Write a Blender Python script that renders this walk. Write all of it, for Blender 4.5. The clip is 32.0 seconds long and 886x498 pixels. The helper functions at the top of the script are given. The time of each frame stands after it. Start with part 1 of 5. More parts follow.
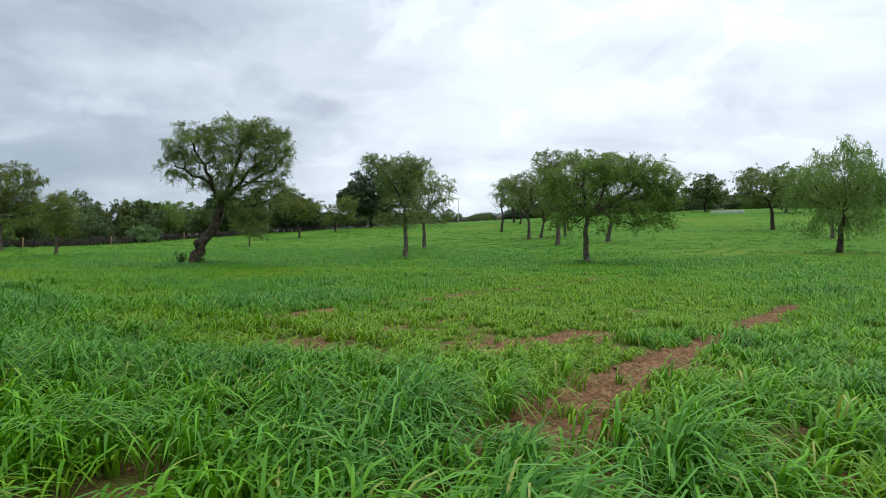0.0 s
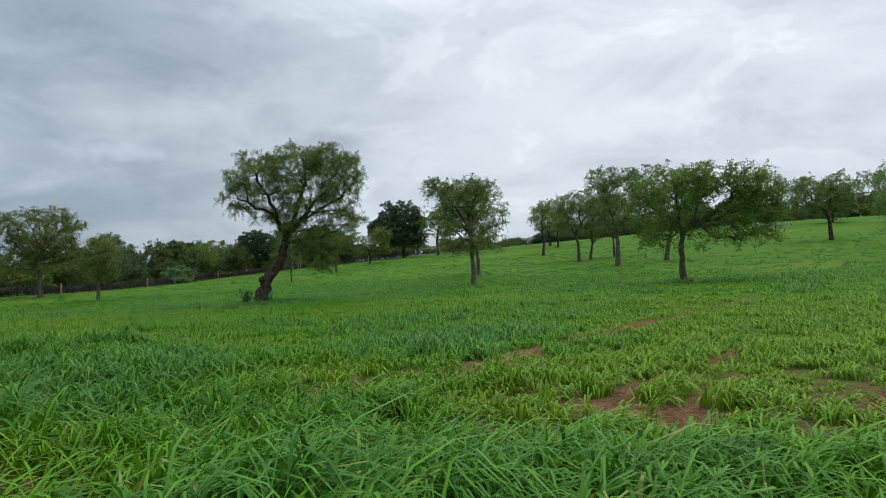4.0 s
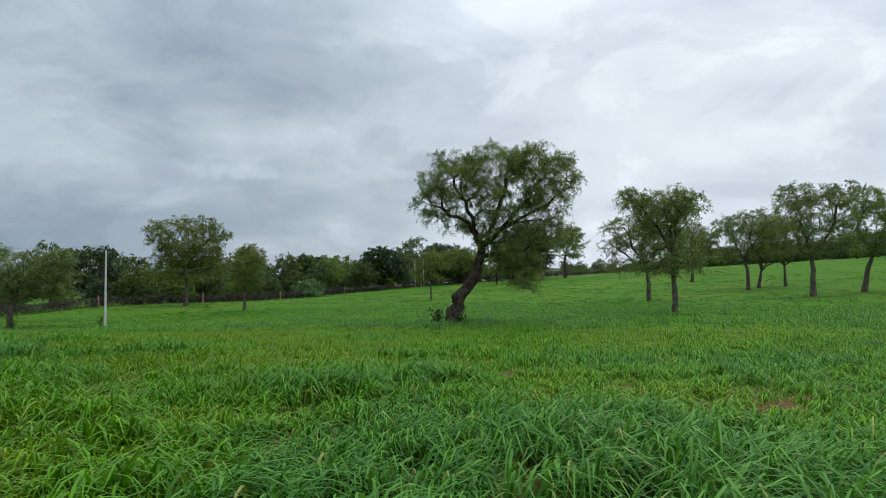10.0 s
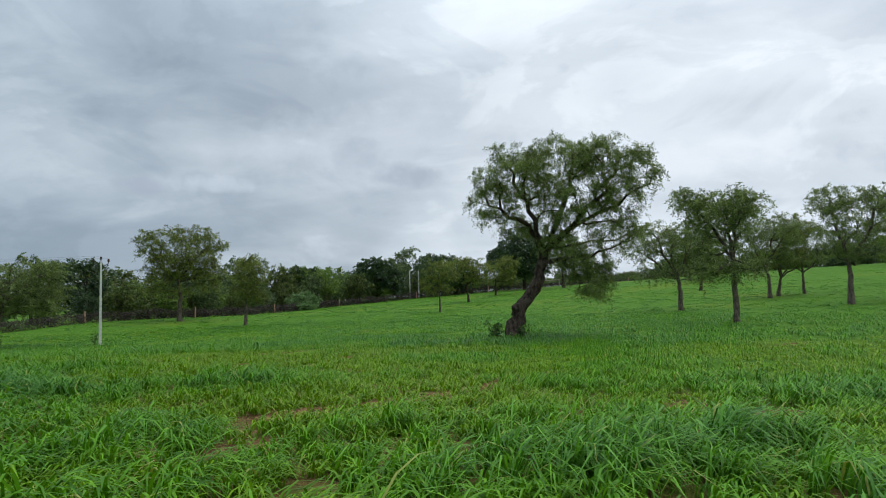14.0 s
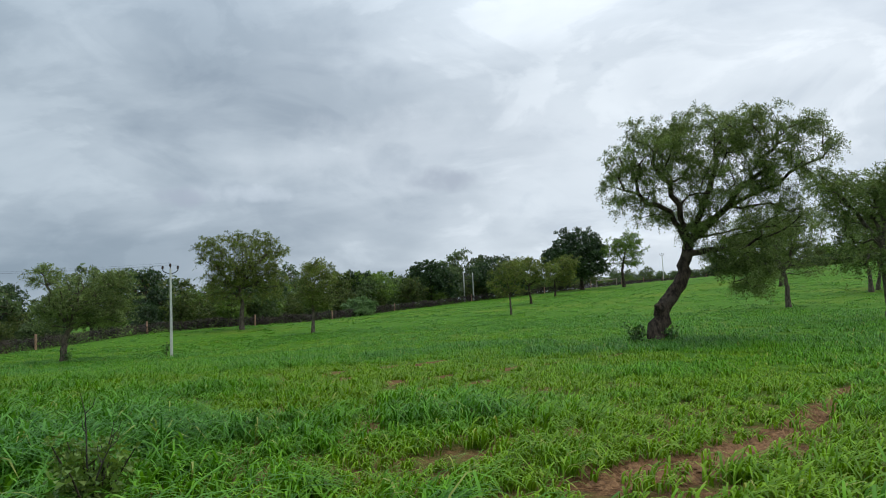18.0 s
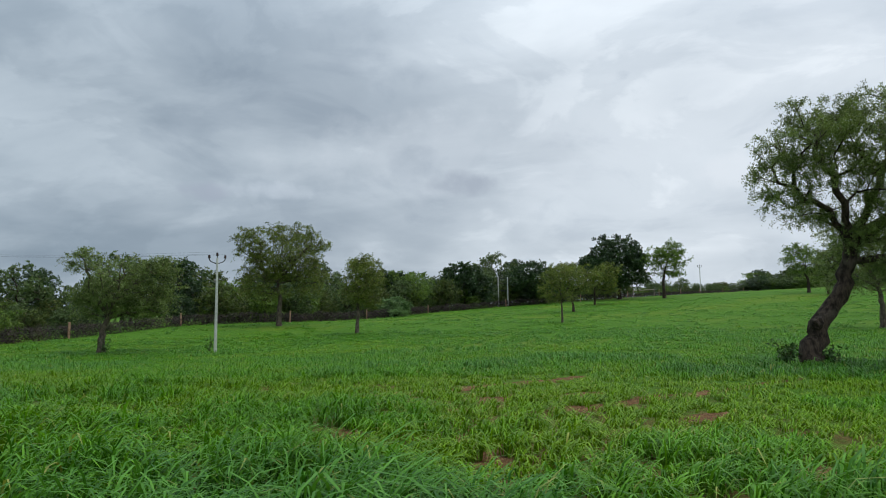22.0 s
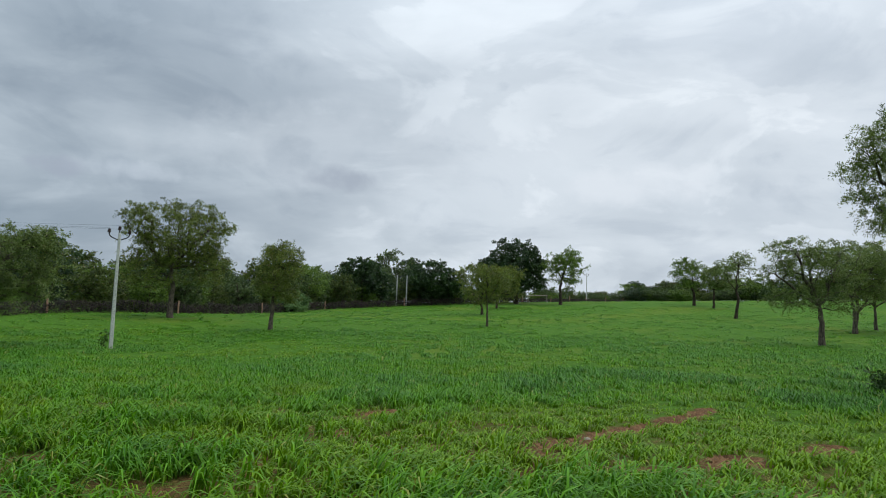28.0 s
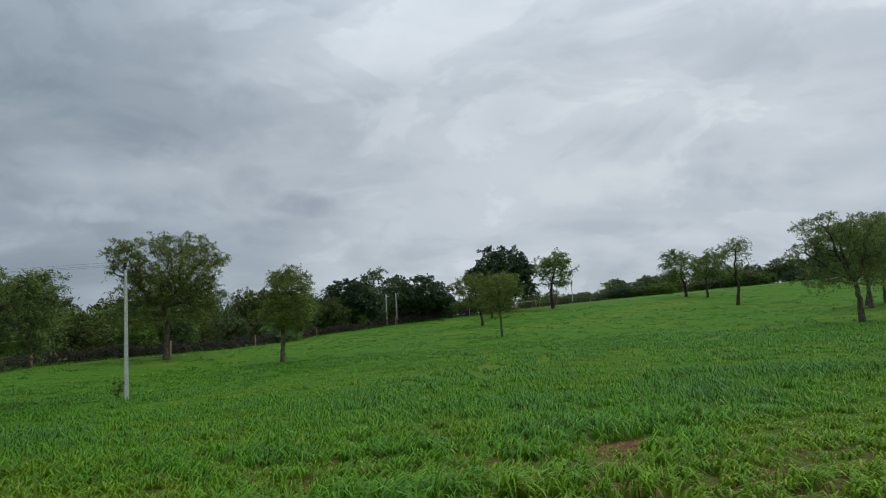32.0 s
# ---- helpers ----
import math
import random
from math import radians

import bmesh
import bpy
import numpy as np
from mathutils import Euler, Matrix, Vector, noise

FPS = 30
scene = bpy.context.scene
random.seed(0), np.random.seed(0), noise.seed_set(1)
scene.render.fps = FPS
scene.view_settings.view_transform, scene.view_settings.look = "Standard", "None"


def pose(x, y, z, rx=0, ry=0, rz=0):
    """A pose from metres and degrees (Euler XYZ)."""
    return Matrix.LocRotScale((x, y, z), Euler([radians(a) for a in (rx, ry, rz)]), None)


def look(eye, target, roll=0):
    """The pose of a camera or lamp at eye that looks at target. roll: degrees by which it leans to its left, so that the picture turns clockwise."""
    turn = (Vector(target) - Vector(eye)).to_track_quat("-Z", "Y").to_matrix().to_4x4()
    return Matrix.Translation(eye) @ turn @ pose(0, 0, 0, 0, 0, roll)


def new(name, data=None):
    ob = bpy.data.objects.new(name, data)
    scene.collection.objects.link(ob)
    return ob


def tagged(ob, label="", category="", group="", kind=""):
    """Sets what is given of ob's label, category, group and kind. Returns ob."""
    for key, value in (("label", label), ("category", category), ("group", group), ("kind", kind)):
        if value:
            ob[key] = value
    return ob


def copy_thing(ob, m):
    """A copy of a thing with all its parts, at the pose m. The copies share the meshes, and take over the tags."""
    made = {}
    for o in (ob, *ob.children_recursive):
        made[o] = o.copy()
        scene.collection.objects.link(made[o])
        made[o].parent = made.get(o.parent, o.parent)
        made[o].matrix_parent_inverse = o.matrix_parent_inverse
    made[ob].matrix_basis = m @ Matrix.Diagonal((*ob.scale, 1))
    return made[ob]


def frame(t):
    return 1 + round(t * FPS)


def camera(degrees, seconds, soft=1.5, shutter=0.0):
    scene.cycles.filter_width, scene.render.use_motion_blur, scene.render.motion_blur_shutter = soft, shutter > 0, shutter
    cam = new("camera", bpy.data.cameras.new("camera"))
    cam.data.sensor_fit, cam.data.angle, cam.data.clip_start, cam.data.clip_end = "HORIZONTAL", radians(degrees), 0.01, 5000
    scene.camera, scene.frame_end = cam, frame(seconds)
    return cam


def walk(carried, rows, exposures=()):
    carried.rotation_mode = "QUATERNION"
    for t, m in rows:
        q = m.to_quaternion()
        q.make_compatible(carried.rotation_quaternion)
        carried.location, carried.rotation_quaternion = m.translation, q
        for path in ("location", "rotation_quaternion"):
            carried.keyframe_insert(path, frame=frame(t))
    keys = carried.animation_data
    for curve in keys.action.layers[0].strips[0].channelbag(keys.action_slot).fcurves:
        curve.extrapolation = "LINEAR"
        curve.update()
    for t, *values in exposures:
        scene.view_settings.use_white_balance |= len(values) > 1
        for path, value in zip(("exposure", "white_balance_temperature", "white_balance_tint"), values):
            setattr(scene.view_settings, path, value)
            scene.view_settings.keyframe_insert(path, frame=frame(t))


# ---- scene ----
# Camera: one lens, one walk along the edge of the field.
cam = camera(67.0, 32.0, soft=1.0)
PATH = [
    (0, (-0.155, 0.025, 1.578), (-0.184, 2.024, 1.548), -0.6),
    (0.5, (-0.58, 0.405, 1.574), (-0.563, 2.405, 1.563), 1.9),
    (1, (-1.015, 0.778, 1.571), (-1.161, 2.773, 1.55), 1.1),
    (1.5, (-1.46, 1.146, 1.57), (-1.335, 3.141, 1.642), 1.7),
    (2, (-1.913, 1.511, 1.57), (-1.908, 3.51, 1.601), -0.8),
    (2.5, (-2.374, 1.873, 1.571), (-2.425, 3.869, 1.685), -2.3),
    (4.5, (-4.285, 3.314, 1.582), (-4.365, 5.312, 1.628), -3.3),
    (5, (-4.777, 3.676, 1.587), (-4.782, 5.669, 1.749), -3.6),
    (5.5, (-5.273, 4.039, 1.592), (-5.399, 6.013, 1.888), -3.7),
    (6, (-5.773, 4.404, 1.598), (-5.797, 6.394, 1.789), -2.1),
    (6.5, (-6.277, 4.77, 1.605), (-6.399, 6.754, 1.821), -2.2),
    (7, (-6.784, 5.138, 1.611), (-6.962, 7.121, 1.797), -3.6),
    (7.5, (-7.294, 5.507, 1.619), (-7.444, 7.497, 1.761), -3.5),
    (8, (-7.806, 5.878, 1.627), (-8.071, 7.854, 1.793), -4.4),
    (8.5, (-8.32, 6.251, 1.635), (-8.374, 8.242, 1.818), -3.1),
    (9, (-8.836, 6.624, 1.643), (-8.986, 8.593, 1.961), -4.1),
    (9.5, (-9.352, 6.998, 1.652), (-9.56, 8.975, 1.871), -2.5),
    (10, (-9.87, 7.373, 1.662), (-10.241, 9.333, 1.795), -1.1),
    (10.5, (-10.388, 7.748, 1.671), (-10.707, 9.711, 1.883), -2.4),
    (11, (-10.907, 8.123, 1.681), (-11.172, 10.095, 1.878), -2.8),
    (11.5, (-11.426, 8.497, 1.691), (-11.631, 10.477, 1.884), -3.7),
    (12, (-11.944, 8.872, 1.702), (-12.069, 10.863, 1.836), -1.3),
    (12.5, (-12.462, 9.245, 1.712), (-12.748, 11.217, 1.882), -2.2),
    (13, (-12.979, 9.618, 1.723), (-13.326, 11.586, 1.8), 0.4),
    (13.5, (-13.495, 9.99, 1.734), (-13.847, 11.952, 1.895), -0.9),
    (15.5, (-15.546, 11.465, 1.78), (-15.733, 13.449, 1.947), -2.3),
    (16, (-16.055, 11.831, 1.791), (-16.374, 13.79, 2.032), -1.6),
    (16.5, (-16.561, 12.195, 1.803), (-16.819, 14.172, 1.955), -0.7),
    (17, (-17.066, 12.558, 1.814), (-17.423, 14.524, 1.885), -0.5),
    (17.5, (-17.568, 12.92, 1.825), (-17.895, 14.889, 1.95), -1.0),
    (18, (-18.068, 13.28, 1.837), (-18.48, 15.229, 2.017), -2.9),
    (18.5, (-18.566, 13.64, 1.848), (-19.229, 15.526, 1.924), -0.5),
    (19, (-19.061, 14.0, 1.859), (-19.659, 15.906, 1.954), 0.6),
    (19.5, (-19.554, 14.359, 1.869), (-20.254, 16.216, 2.113), 1.5),
    (20, (-20.044, 14.718, 1.88), (-20.648, 16.62, 2.009), -0.1),
    (20.5, (-20.532, 15.077, 1.89), (-21.077, 16.994, 2.057), -1.5),
    (21, (-21.017, 15.436, 1.899), (-21.548, 17.358, 2.058), -0.5),
    (21.5, (-21.5, 15.796, 1.908), (-22.14, 17.687, 2.026), -5.6),
    (22, (-21.981, 16.156, 1.917), (-22.446, 18.092, 2.109), -0.5),
    (22.5, (-22.46, 16.518, 1.925), (-22.885, 18.469, 2.033), -1.4),
    (23, (-22.936, 16.88, 1.933), (-23.072, 18.874, 1.998), -0.9),
    (23.5, (-23.41, 17.244, 1.939), (-23.45, 19.239, 2.074), -6.0),
    (24, (-23.883, 17.609, 1.946), (-24.192, 19.578, 2.111), -7.3),
    (24.5, (-24.354, 17.975, 1.951), (-24.621, 19.956, 1.979), -4.3),
    (25, (-24.823, 18.342, 1.956), (-25.65, 20.16, 2.061), -2.7),
    (25.5, (-25.291, 18.71, 1.96), (-26.660, 20.168, 1.943), -1.2),
    (26, (-25.708, 19.122, 1.93), (-27.066, 20.589, 1.958), 1.0),
    (26.5, (-26.225, 19.448, 1.966), (-26.83, 21.353, 2.037), 1.6),
    (28.5, (-28.09, 20.913, 1.968), (-28.006, 22.901, 2.171), 1.2),
    (29, (-28.558, 21.271, 1.967), (-28.226, 23.234, 2.157), 0.1),
    (29.5, (-29.027, 21.624, 1.965), (-28.864, 23.603, 2.204), 0.1),
    (30, (-29.499, 21.969, 1.962), (-29.165, 23.938, 2.072), 1.4),
    (30.5, (-29.974, 22.305, 1.959), (-29.542, 24.25, 2.135), -0.8),
    (31, (-30.452, 22.629, 1.955), (-30.069, 24.574, 2.219), -3.9),
    (31.5, (-30.934, 22.938, 1.951), (-30.772, 24.923, 2.136), -3.9),
    (32, (-31.42, 23.231, 1.947), (-31.413, 25.217, 2.183), -3.5),
]
EXPOSURES = [(0, 0.22), (1, 0.12), (2, 0.0), (5, -0.14), (6, -0.2), (7, -0.19), (8, -0.22), (9, -0.38), (9.5, -0.28), (10, -0.06), (10.5, -0.2), (11, -0.15), (12, -0.08), (13, -0.02), (16, -0.15), (19, -0.03), (20, -0.14), (21, -0.22), (22, -0.18), (23, -0.05), (25, -0.05), (25.5, 0.22), (26, 0.3), (27.5, -0.05), (29, -0.38), (30, -0.42), (31, -0.52), (32, -0.48)]
walk(cam, [(t, look(eye, target, roll)) for t, eye, target, roll in PATH], EXPOSURES)

# ------------------------------------------------------------------ sky and light
SUN_AZ, SUN_EL = radians(-50), radians(63)
SUN_DIR = Vector((-math.sin(SUN_AZ) * math.cos(SUN_EL), math.cos(SUN_AZ) * math.cos(SUN_EL), math.sin(SUN_EL)))


class Nodes:
    """Short hand for building a node tree."""

    def __init__(self, tree):
        self.tree = tree
        tree.nodes.clear()

    def add(self, kind, **settings):
        node = self.tree.nodes.new(kind)
        for key, value in settings.items():
            if key == "operation":
                node.operation = value
            elif key == "blend_type":
                node.blend_type = value
            elif key == "data_type":
                node.data_type = value
            elif key == "sky_type":
                node.sky_type = value
            elif key == "attribute_name":
                node.attribute_name = value
            elif key == "feature":
                node.feature = value
        return node

    def link(self, a, b):
        self.tree.links.new(a, b)

    def put(self, socket, value):
        if hasattr(value, "is_output"):
            self.link(value, socket)
        else:
            socket.default_value = value

    def math(self, operation, a, b=0.0, clamp=False):
        n = self.add("ShaderNodeMath", operation=operation)
        n.use_clamp = clamp
        self.put(n.inputs[0], a)
        self.put(n.inputs[1], b)
        return n.outputs[0]

    def mix(self, fac, a, b, blend="MIX"):
        n = self.add("ShaderNodeMix", data_type="RGBA", blend_type=blend)
        self.put(n.inputs[0], fac)
        self.put(n.inputs[6], a)
        self.put(n.inputs[7], b)
        return n.outputs[2]

    def noise(self, vector, scale, detail=4.0, rough=0.55, distort=0.0):
        n = self.add("ShaderNodeTexNoise")
        self.link(vector, n.inputs["Vector"])
        n.inputs["Scale"].default_value = scale
        n.inputs["Detail"].default_value = detail
        n.inputs["Roughness"].default_value = rough
        n.inputs["Distortion"].default_value = distort
        return n.outputs[0]

    def ramp(self, value, lo, hi, a=0.0, b=1.0):
        n = self.add("ShaderNodeMapRange")
        n.interpolation_type = "SMOOTHSTEP"
        self.put(n.inputs[0], value)
        for k, v in ((1, lo), (2, hi), (3, a), (4, b)):
            n.inputs[k].default_value = v
        return n.outputs[0]

    def bump(self, height, strength, distance):
        n = self.add("ShaderNodeBump")
        n.inputs["Strength"].default_value = strength
        n.inputs["Distance"].default_value = distance
        self.link(height, n.inputs["Height"])
        return n.outputs[0]


def rgb(r, g, b):
    return (r, g, b, 1.0)


world = bpy.data.worlds.new("overcast_sky")
world.use_nodes = True
scene.world = world
n = Nodes(world.node_tree)
coord = n.add("ShaderNodeTexCoord").outputs["Generated"]
split = n.add("ShaderNodeSeparateXYZ")
n.link(coord, split.inputs[0])
dx, dy, dz = split.outputs
# the cloud deck is a flat layer seen in perspective
height = n.math("ADD", n.math("MAXIMUM", dz, 0.0), 0.19)
deck = n.add("ShaderNodeCombineXYZ")
n.link(n.math("DIVIDE", dx, height), deck.inputs[0])
n.link(n.math("DIVIDE", dy, height), deck.inputs[1])
deck = deck.outputs[0]
broad = n.noise(deck, 0.52, 3.0, 0.5, 0.4)
streak = n.add("ShaderNodeMapping")
n.link(deck, streak.inputs[0])
streak.inputs["Rotation"].default_value = (0, 0, 0.5)
streak.inputs["Scale"].default_value = (0.9, 1.45, 1.0)
lumps = n.add("ShaderNodeMapping")
n.link(coord, lumps.inputs[0])
lumps.inputs["Scale"].default_value = (1.0, 1.0, 2.3)
small = n.mix(0.6, n.noise(streak.outputs[0], 1.35, 6.0, 0.52, 0.5), n.noise(lumps.outputs[0], 4.6, 6.0, 0.5, 0.3))
billow = n.math("ADD", n.math("MULTIPLY", broad, 0.58), n.math("MULTIPLY", small, 0.42))
light = n.ramp(billow, 0.405, 0.59)
# brighter towards the hidden sun, duller the other way
toward = n.math("ADD", n.math("MULTIPLY", dx, 0.90), n.math("MULTIPLY", dy, 0.30))
side = n.ramp(toward, -0.75, 0.85)
cloud = n.mix(light, rgb(0.385, 0.455, 0.515), rgb(0.80, 0.845, 0.87))
cloud = n.mix(side, n.mix(1.0, cloud, rgb(0.60, 0.65, 0.69), "MULTIPLY"), n.mix(0.5, cloud, rgb(0.99, 1.01, 1.03)))
# heaped puffs and grey hollows low in the sky
heap = n.add("ShaderNodeMapping")
n.link(coord, heap.inputs[0])
heap.inputs["Scale"].default_value = (1.0, 1.0, 2.1)
puff = n.noise(heap.outputs[0], 5.2, 7.0, 0.55, 0.5)
wisp = n.noise(heap.outputs[0], 2.1, 6.0, 0.58, 0.9)
cloud = n.mix(n.ramp(puff, 0.53, 0.61, 0.0, 0.42), cloud, n.mix(1.0, cloud, rgb(1.28, 1.25, 1.22), "MULTIPLY"))
cloud = n.mix(n.ramp(puff, 0.47, 0.36, 0.0, 0.5), cloud, n.mix(1.0, cloud, rgb(0.80, 0.82, 0.85), "MULTIPLY"))
cloud = n.mix(n.ramp(wisp, 0.52, 0.62, 0.0, 0.35), cloud, n.mix(1.0, cloud, rgb(1.13, 1.12, 1.11), "MULTIPLY"))
cloud = n.mix(n.ramp(wisp, 0.46, 0.36, 0.0, 0.35), cloud, n.mix(1.0, cloud, rgb(0.84, 0.86, 0.88), "MULTIPLY"))
# some loose low scuds under the deck


def scud(colour, at, wide, tall, tone, strength):
    off = n.add("ShaderNodeVectorMath", operation="SUBTRACT")
    n.link(coord, off.inputs[0])
    off.inputs[1].default_value = at
    ax = math.atan2(-at[0], at[1])
    parts = n.add("ShaderNodeSeparateXYZ")
    n.link(off.outputs[0], parts.inputs[0])
    along = n.math("ADD", n.math("MULTIPLY", parts.outputs[0], math.cos(ax)), n.math("MULTIPLY", parts.outputs[1], math.sin(ax)))
    a = n.math("POWER", n.math("DIVIDE", n.math("ABSOLUTE", along), wide), 2.0)
    b = n.math("POWER", n.math("DIVIDE", n.math("ABSOLUTE", parts.outputs[2]), tall), 2.0)
    body = n.math("ADD", n.math("ADD", a, b), n.math("MULTIPLY", n.math("SUBTRACT", ragged, 0.5), 3.4))
    return n.mix(n.ramp(body, 1.1, -0.2, 0.0, strength), colour, tone)


ragged = n.noise(coord, 17.0, 6.0, 0.55)
cloud = scud(cloud, (-0.17, 0.966, 0.235), 0.34, 0.07, rgb(0.82, 0.85, 0.88), 0.22)
cloud = scud(cloud, (0.24, 0.955, 0.19), 0.12, 0.035, rgb(0.92, 0.94, 0.96), 0.6)
cloud = scud(cloud, (-0.475, 0.862, 0.178), 0.085, 0.014, rgb(0.80, 0.85, 0.90), 0.35)
cloud = scud(cloud, (-0.195, 0.963, 0.192), 0.055, 0.022, rgb(0.44, 0.48, 0.54), 0.85)
cloud = scud(cloud, (-0.540, 0.825, 0.174), 0.042, 0.018, rgb(0.42, 0.46, 0.53), 0.75)
cloud = scud(cloud, (-0.83, 0.53, 0.21), 0.09, 0.03, rgb(0.40, 0.44, 0.50), 0.5)
# an overcast sky is brightest overhead
rise = n.ramp(dz, 0.25, 1.0, 1.0, 2.25)
cloud = n.mix(1.0, cloud, rgb(1.015, 1.065, 1.125), "MULTIPLY")
gain = n.add("ShaderNodeVectorMath", operation="SCALE")
n.link(cloud, gain.inputs[0])
n.link(rise, gain.inputs["Scale"])
sky = n.add("ShaderNodeTexSky", sky_type="NISHITA")
sky.sun_disc = False
sky.sun_elevation, sky.sun_rotation = SUN_EL, -SUN_AZ
back_sky = n.add("ShaderNodeBackground")
back_sky.inputs["Strength"].default_value = 0.05
n.link(sky.outputs[0], back_sky.inputs["Color"])
back_cloud = n.add("ShaderNodeBackground")
back_cloud.inputs["Strength"].default_value = 1.0
n.link(gain.outputs[0], back_cloud.inputs["Color"])
both = n.add("ShaderNodeMixShader")
both.inputs[0].default_value = 0.93
n.link(back_sky.outputs[0], both.inputs[1])
n.link(back_cloud.outputs[0], both.inputs[2])
n.link(both.outputs[0], n.add("ShaderNodeOutputWorld").inputs[0])

sun_data = bpy.data.lights.new("sun", "SUN")
sun_data.energy, sun_data.angle, sun_data.color = 1.1, radians(32), (1.0, 0.97, 0.92)
sun = new("sun", sun_data)
sun.matrix_world = look(SUN_DIR * 80, (0, 0, 0))


# ------------------------------------------------------------------ materials
def material(name):
    m = bpy.data.materials.new(name)
    m.use_nodes = True
    return m, Nodes(m.node_tree)


def leafy(name, dark, bright, stray, through_light=0.35, rough=0.55, patch=0.25, gloss=0.35):
    """Leaves or blades: colour varies from leaf to leaf and in patches; some light comes through."""
    m, n = material(name)
    isle = n.add("ShaderNodeNewGeometry").outputs["Random Per Island"]
    where = n.add("ShaderNodeTexCoord").outputs["Object"]
    spot = n.noise(where, patch, 3.0)
    tone = n.math("ADD", n.math("MULTIPLY", isle, 0.5), n.math("MULTIPLY", n.ramp(spot, 0.36, 0.64), 0.5))
    colour = n.mix(tone, dark, bright)
    colour = n.mix(n.ramp(isle, 0.9, 1.0, 0.0, 0.8), colour, stray)
    body = n.add("ShaderNodeBsdfPrincipled")
    n.link(colour, body.inputs["Base Color"])
    body.inputs["Roughness"].default_value = rough
    body.inputs["Specular IOR Level"].default_value = gloss
    glow = n.add("ShaderNodeBsdfTranslucent")
    n.link(n.mix(1.0, colour, rgb(1.0, 1.0, 0.55), "MULTIPLY"), glow.inputs[0])
    out = n.add("ShaderNodeMixShader")
    out.inputs[0].default_value = through_light
    n.link(body.outputs[0], out.inputs[1])
    n.link(glow.outputs[0], out.inputs[2])
    n.link(out.outputs[0], n.add("ShaderNodeOutputMaterial").inputs[0])
    return m


def crop(name):
    """Millet blades: lush plants are bluish green, poor ones yellowish; a pale midrib sheen."""
    m, n = material(name)
    isle = n.add("ShaderNodeNewGeometry").outputs["Random Per Island"]
    lush = n.add("ShaderNodeAttribute", attribute_name="lush").outputs["Fac"]
    along = n.add("ShaderNodeAttribute", attribute_name="along").outputs["Fac"]
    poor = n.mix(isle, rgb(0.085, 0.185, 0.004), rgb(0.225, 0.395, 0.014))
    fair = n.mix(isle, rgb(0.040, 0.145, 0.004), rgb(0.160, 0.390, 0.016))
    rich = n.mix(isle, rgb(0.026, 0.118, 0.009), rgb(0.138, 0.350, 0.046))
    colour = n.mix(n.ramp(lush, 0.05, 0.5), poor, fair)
    # this dark tone also paints the trees' shade on the crop below them
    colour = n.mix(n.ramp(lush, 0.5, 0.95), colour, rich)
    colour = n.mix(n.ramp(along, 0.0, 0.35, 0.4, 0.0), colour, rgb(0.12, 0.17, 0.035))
    colour = n.mix(n.ramp(isle, 0.975, 0.982, 0.0, 0.7), colour, rgb(0.36, 0.32, 0.10))
    body = n.add("ShaderNodeBsdfPrincipled")
    n.link(colour, body.inputs["Base Color"])
    body.inputs["Roughness"].default_value = 0.45
    body.inputs["Specular IOR Level"].default_value = 0.15
    glow = n.add("ShaderNodeBsdfTranslucent")
    n.link(n.mix(1.0, colour, rgb(1.0, 1.0, 0.5), "MULTIPLY"), glow.inputs[0])
    out = n.add("ShaderNodeMixShader")
    out.inputs[0].default_value = 0.30
    n.link(body.outputs[0], out.inputs[1])
    n.link(glow.outputs[0], out.inputs[2])
    n.link(out.outputs[0], n.add("ShaderNodeOutputMaterial").inputs[0])
    return m


def solid(name, a, b, scale, rough=0.9, bump=0.4, distance=0.01, stain=None, stain_scale=1.0, stretch=(1, 1, 1)):
    """Opaque matter in two tones with fine relief and larger stains."""
    m, n = material(name)
    where = n.add("ShaderNodeTexCoord").outputs["Object"]
    size = n.add("ShaderNodeVectorMath", operation="MULTIPLY")
    n.link(where, size.inputs[0])
    size.inputs[1].default_value = stretch
    fine = n.noise(size.outputs[0], scale, 6.0, 0.65)
    colour = n.mix(n.ramp(fine, 0.35, 0.65), a, b)
    if stain:
        colour = n.mix(n.ramp(n.noise(where, stain_scale, 4.0), 0.5, 0.72, 0.0, 0.85), colour, stain)
    body = n.add("ShaderNodeBsdfPrincipled")
    n.link(colour, body.inputs["Base Color"])
    body.inputs["Roughness"].default_value = rough
    body.inputs["Specular IOR Level"].default_value = 0.25
    n.link(n.bump(fine, bump, distance), body.inputs["Normal"])
    n.link(body.outputs[0], n.add("ShaderNodeOutputMaterial").inputs[0])
    return m


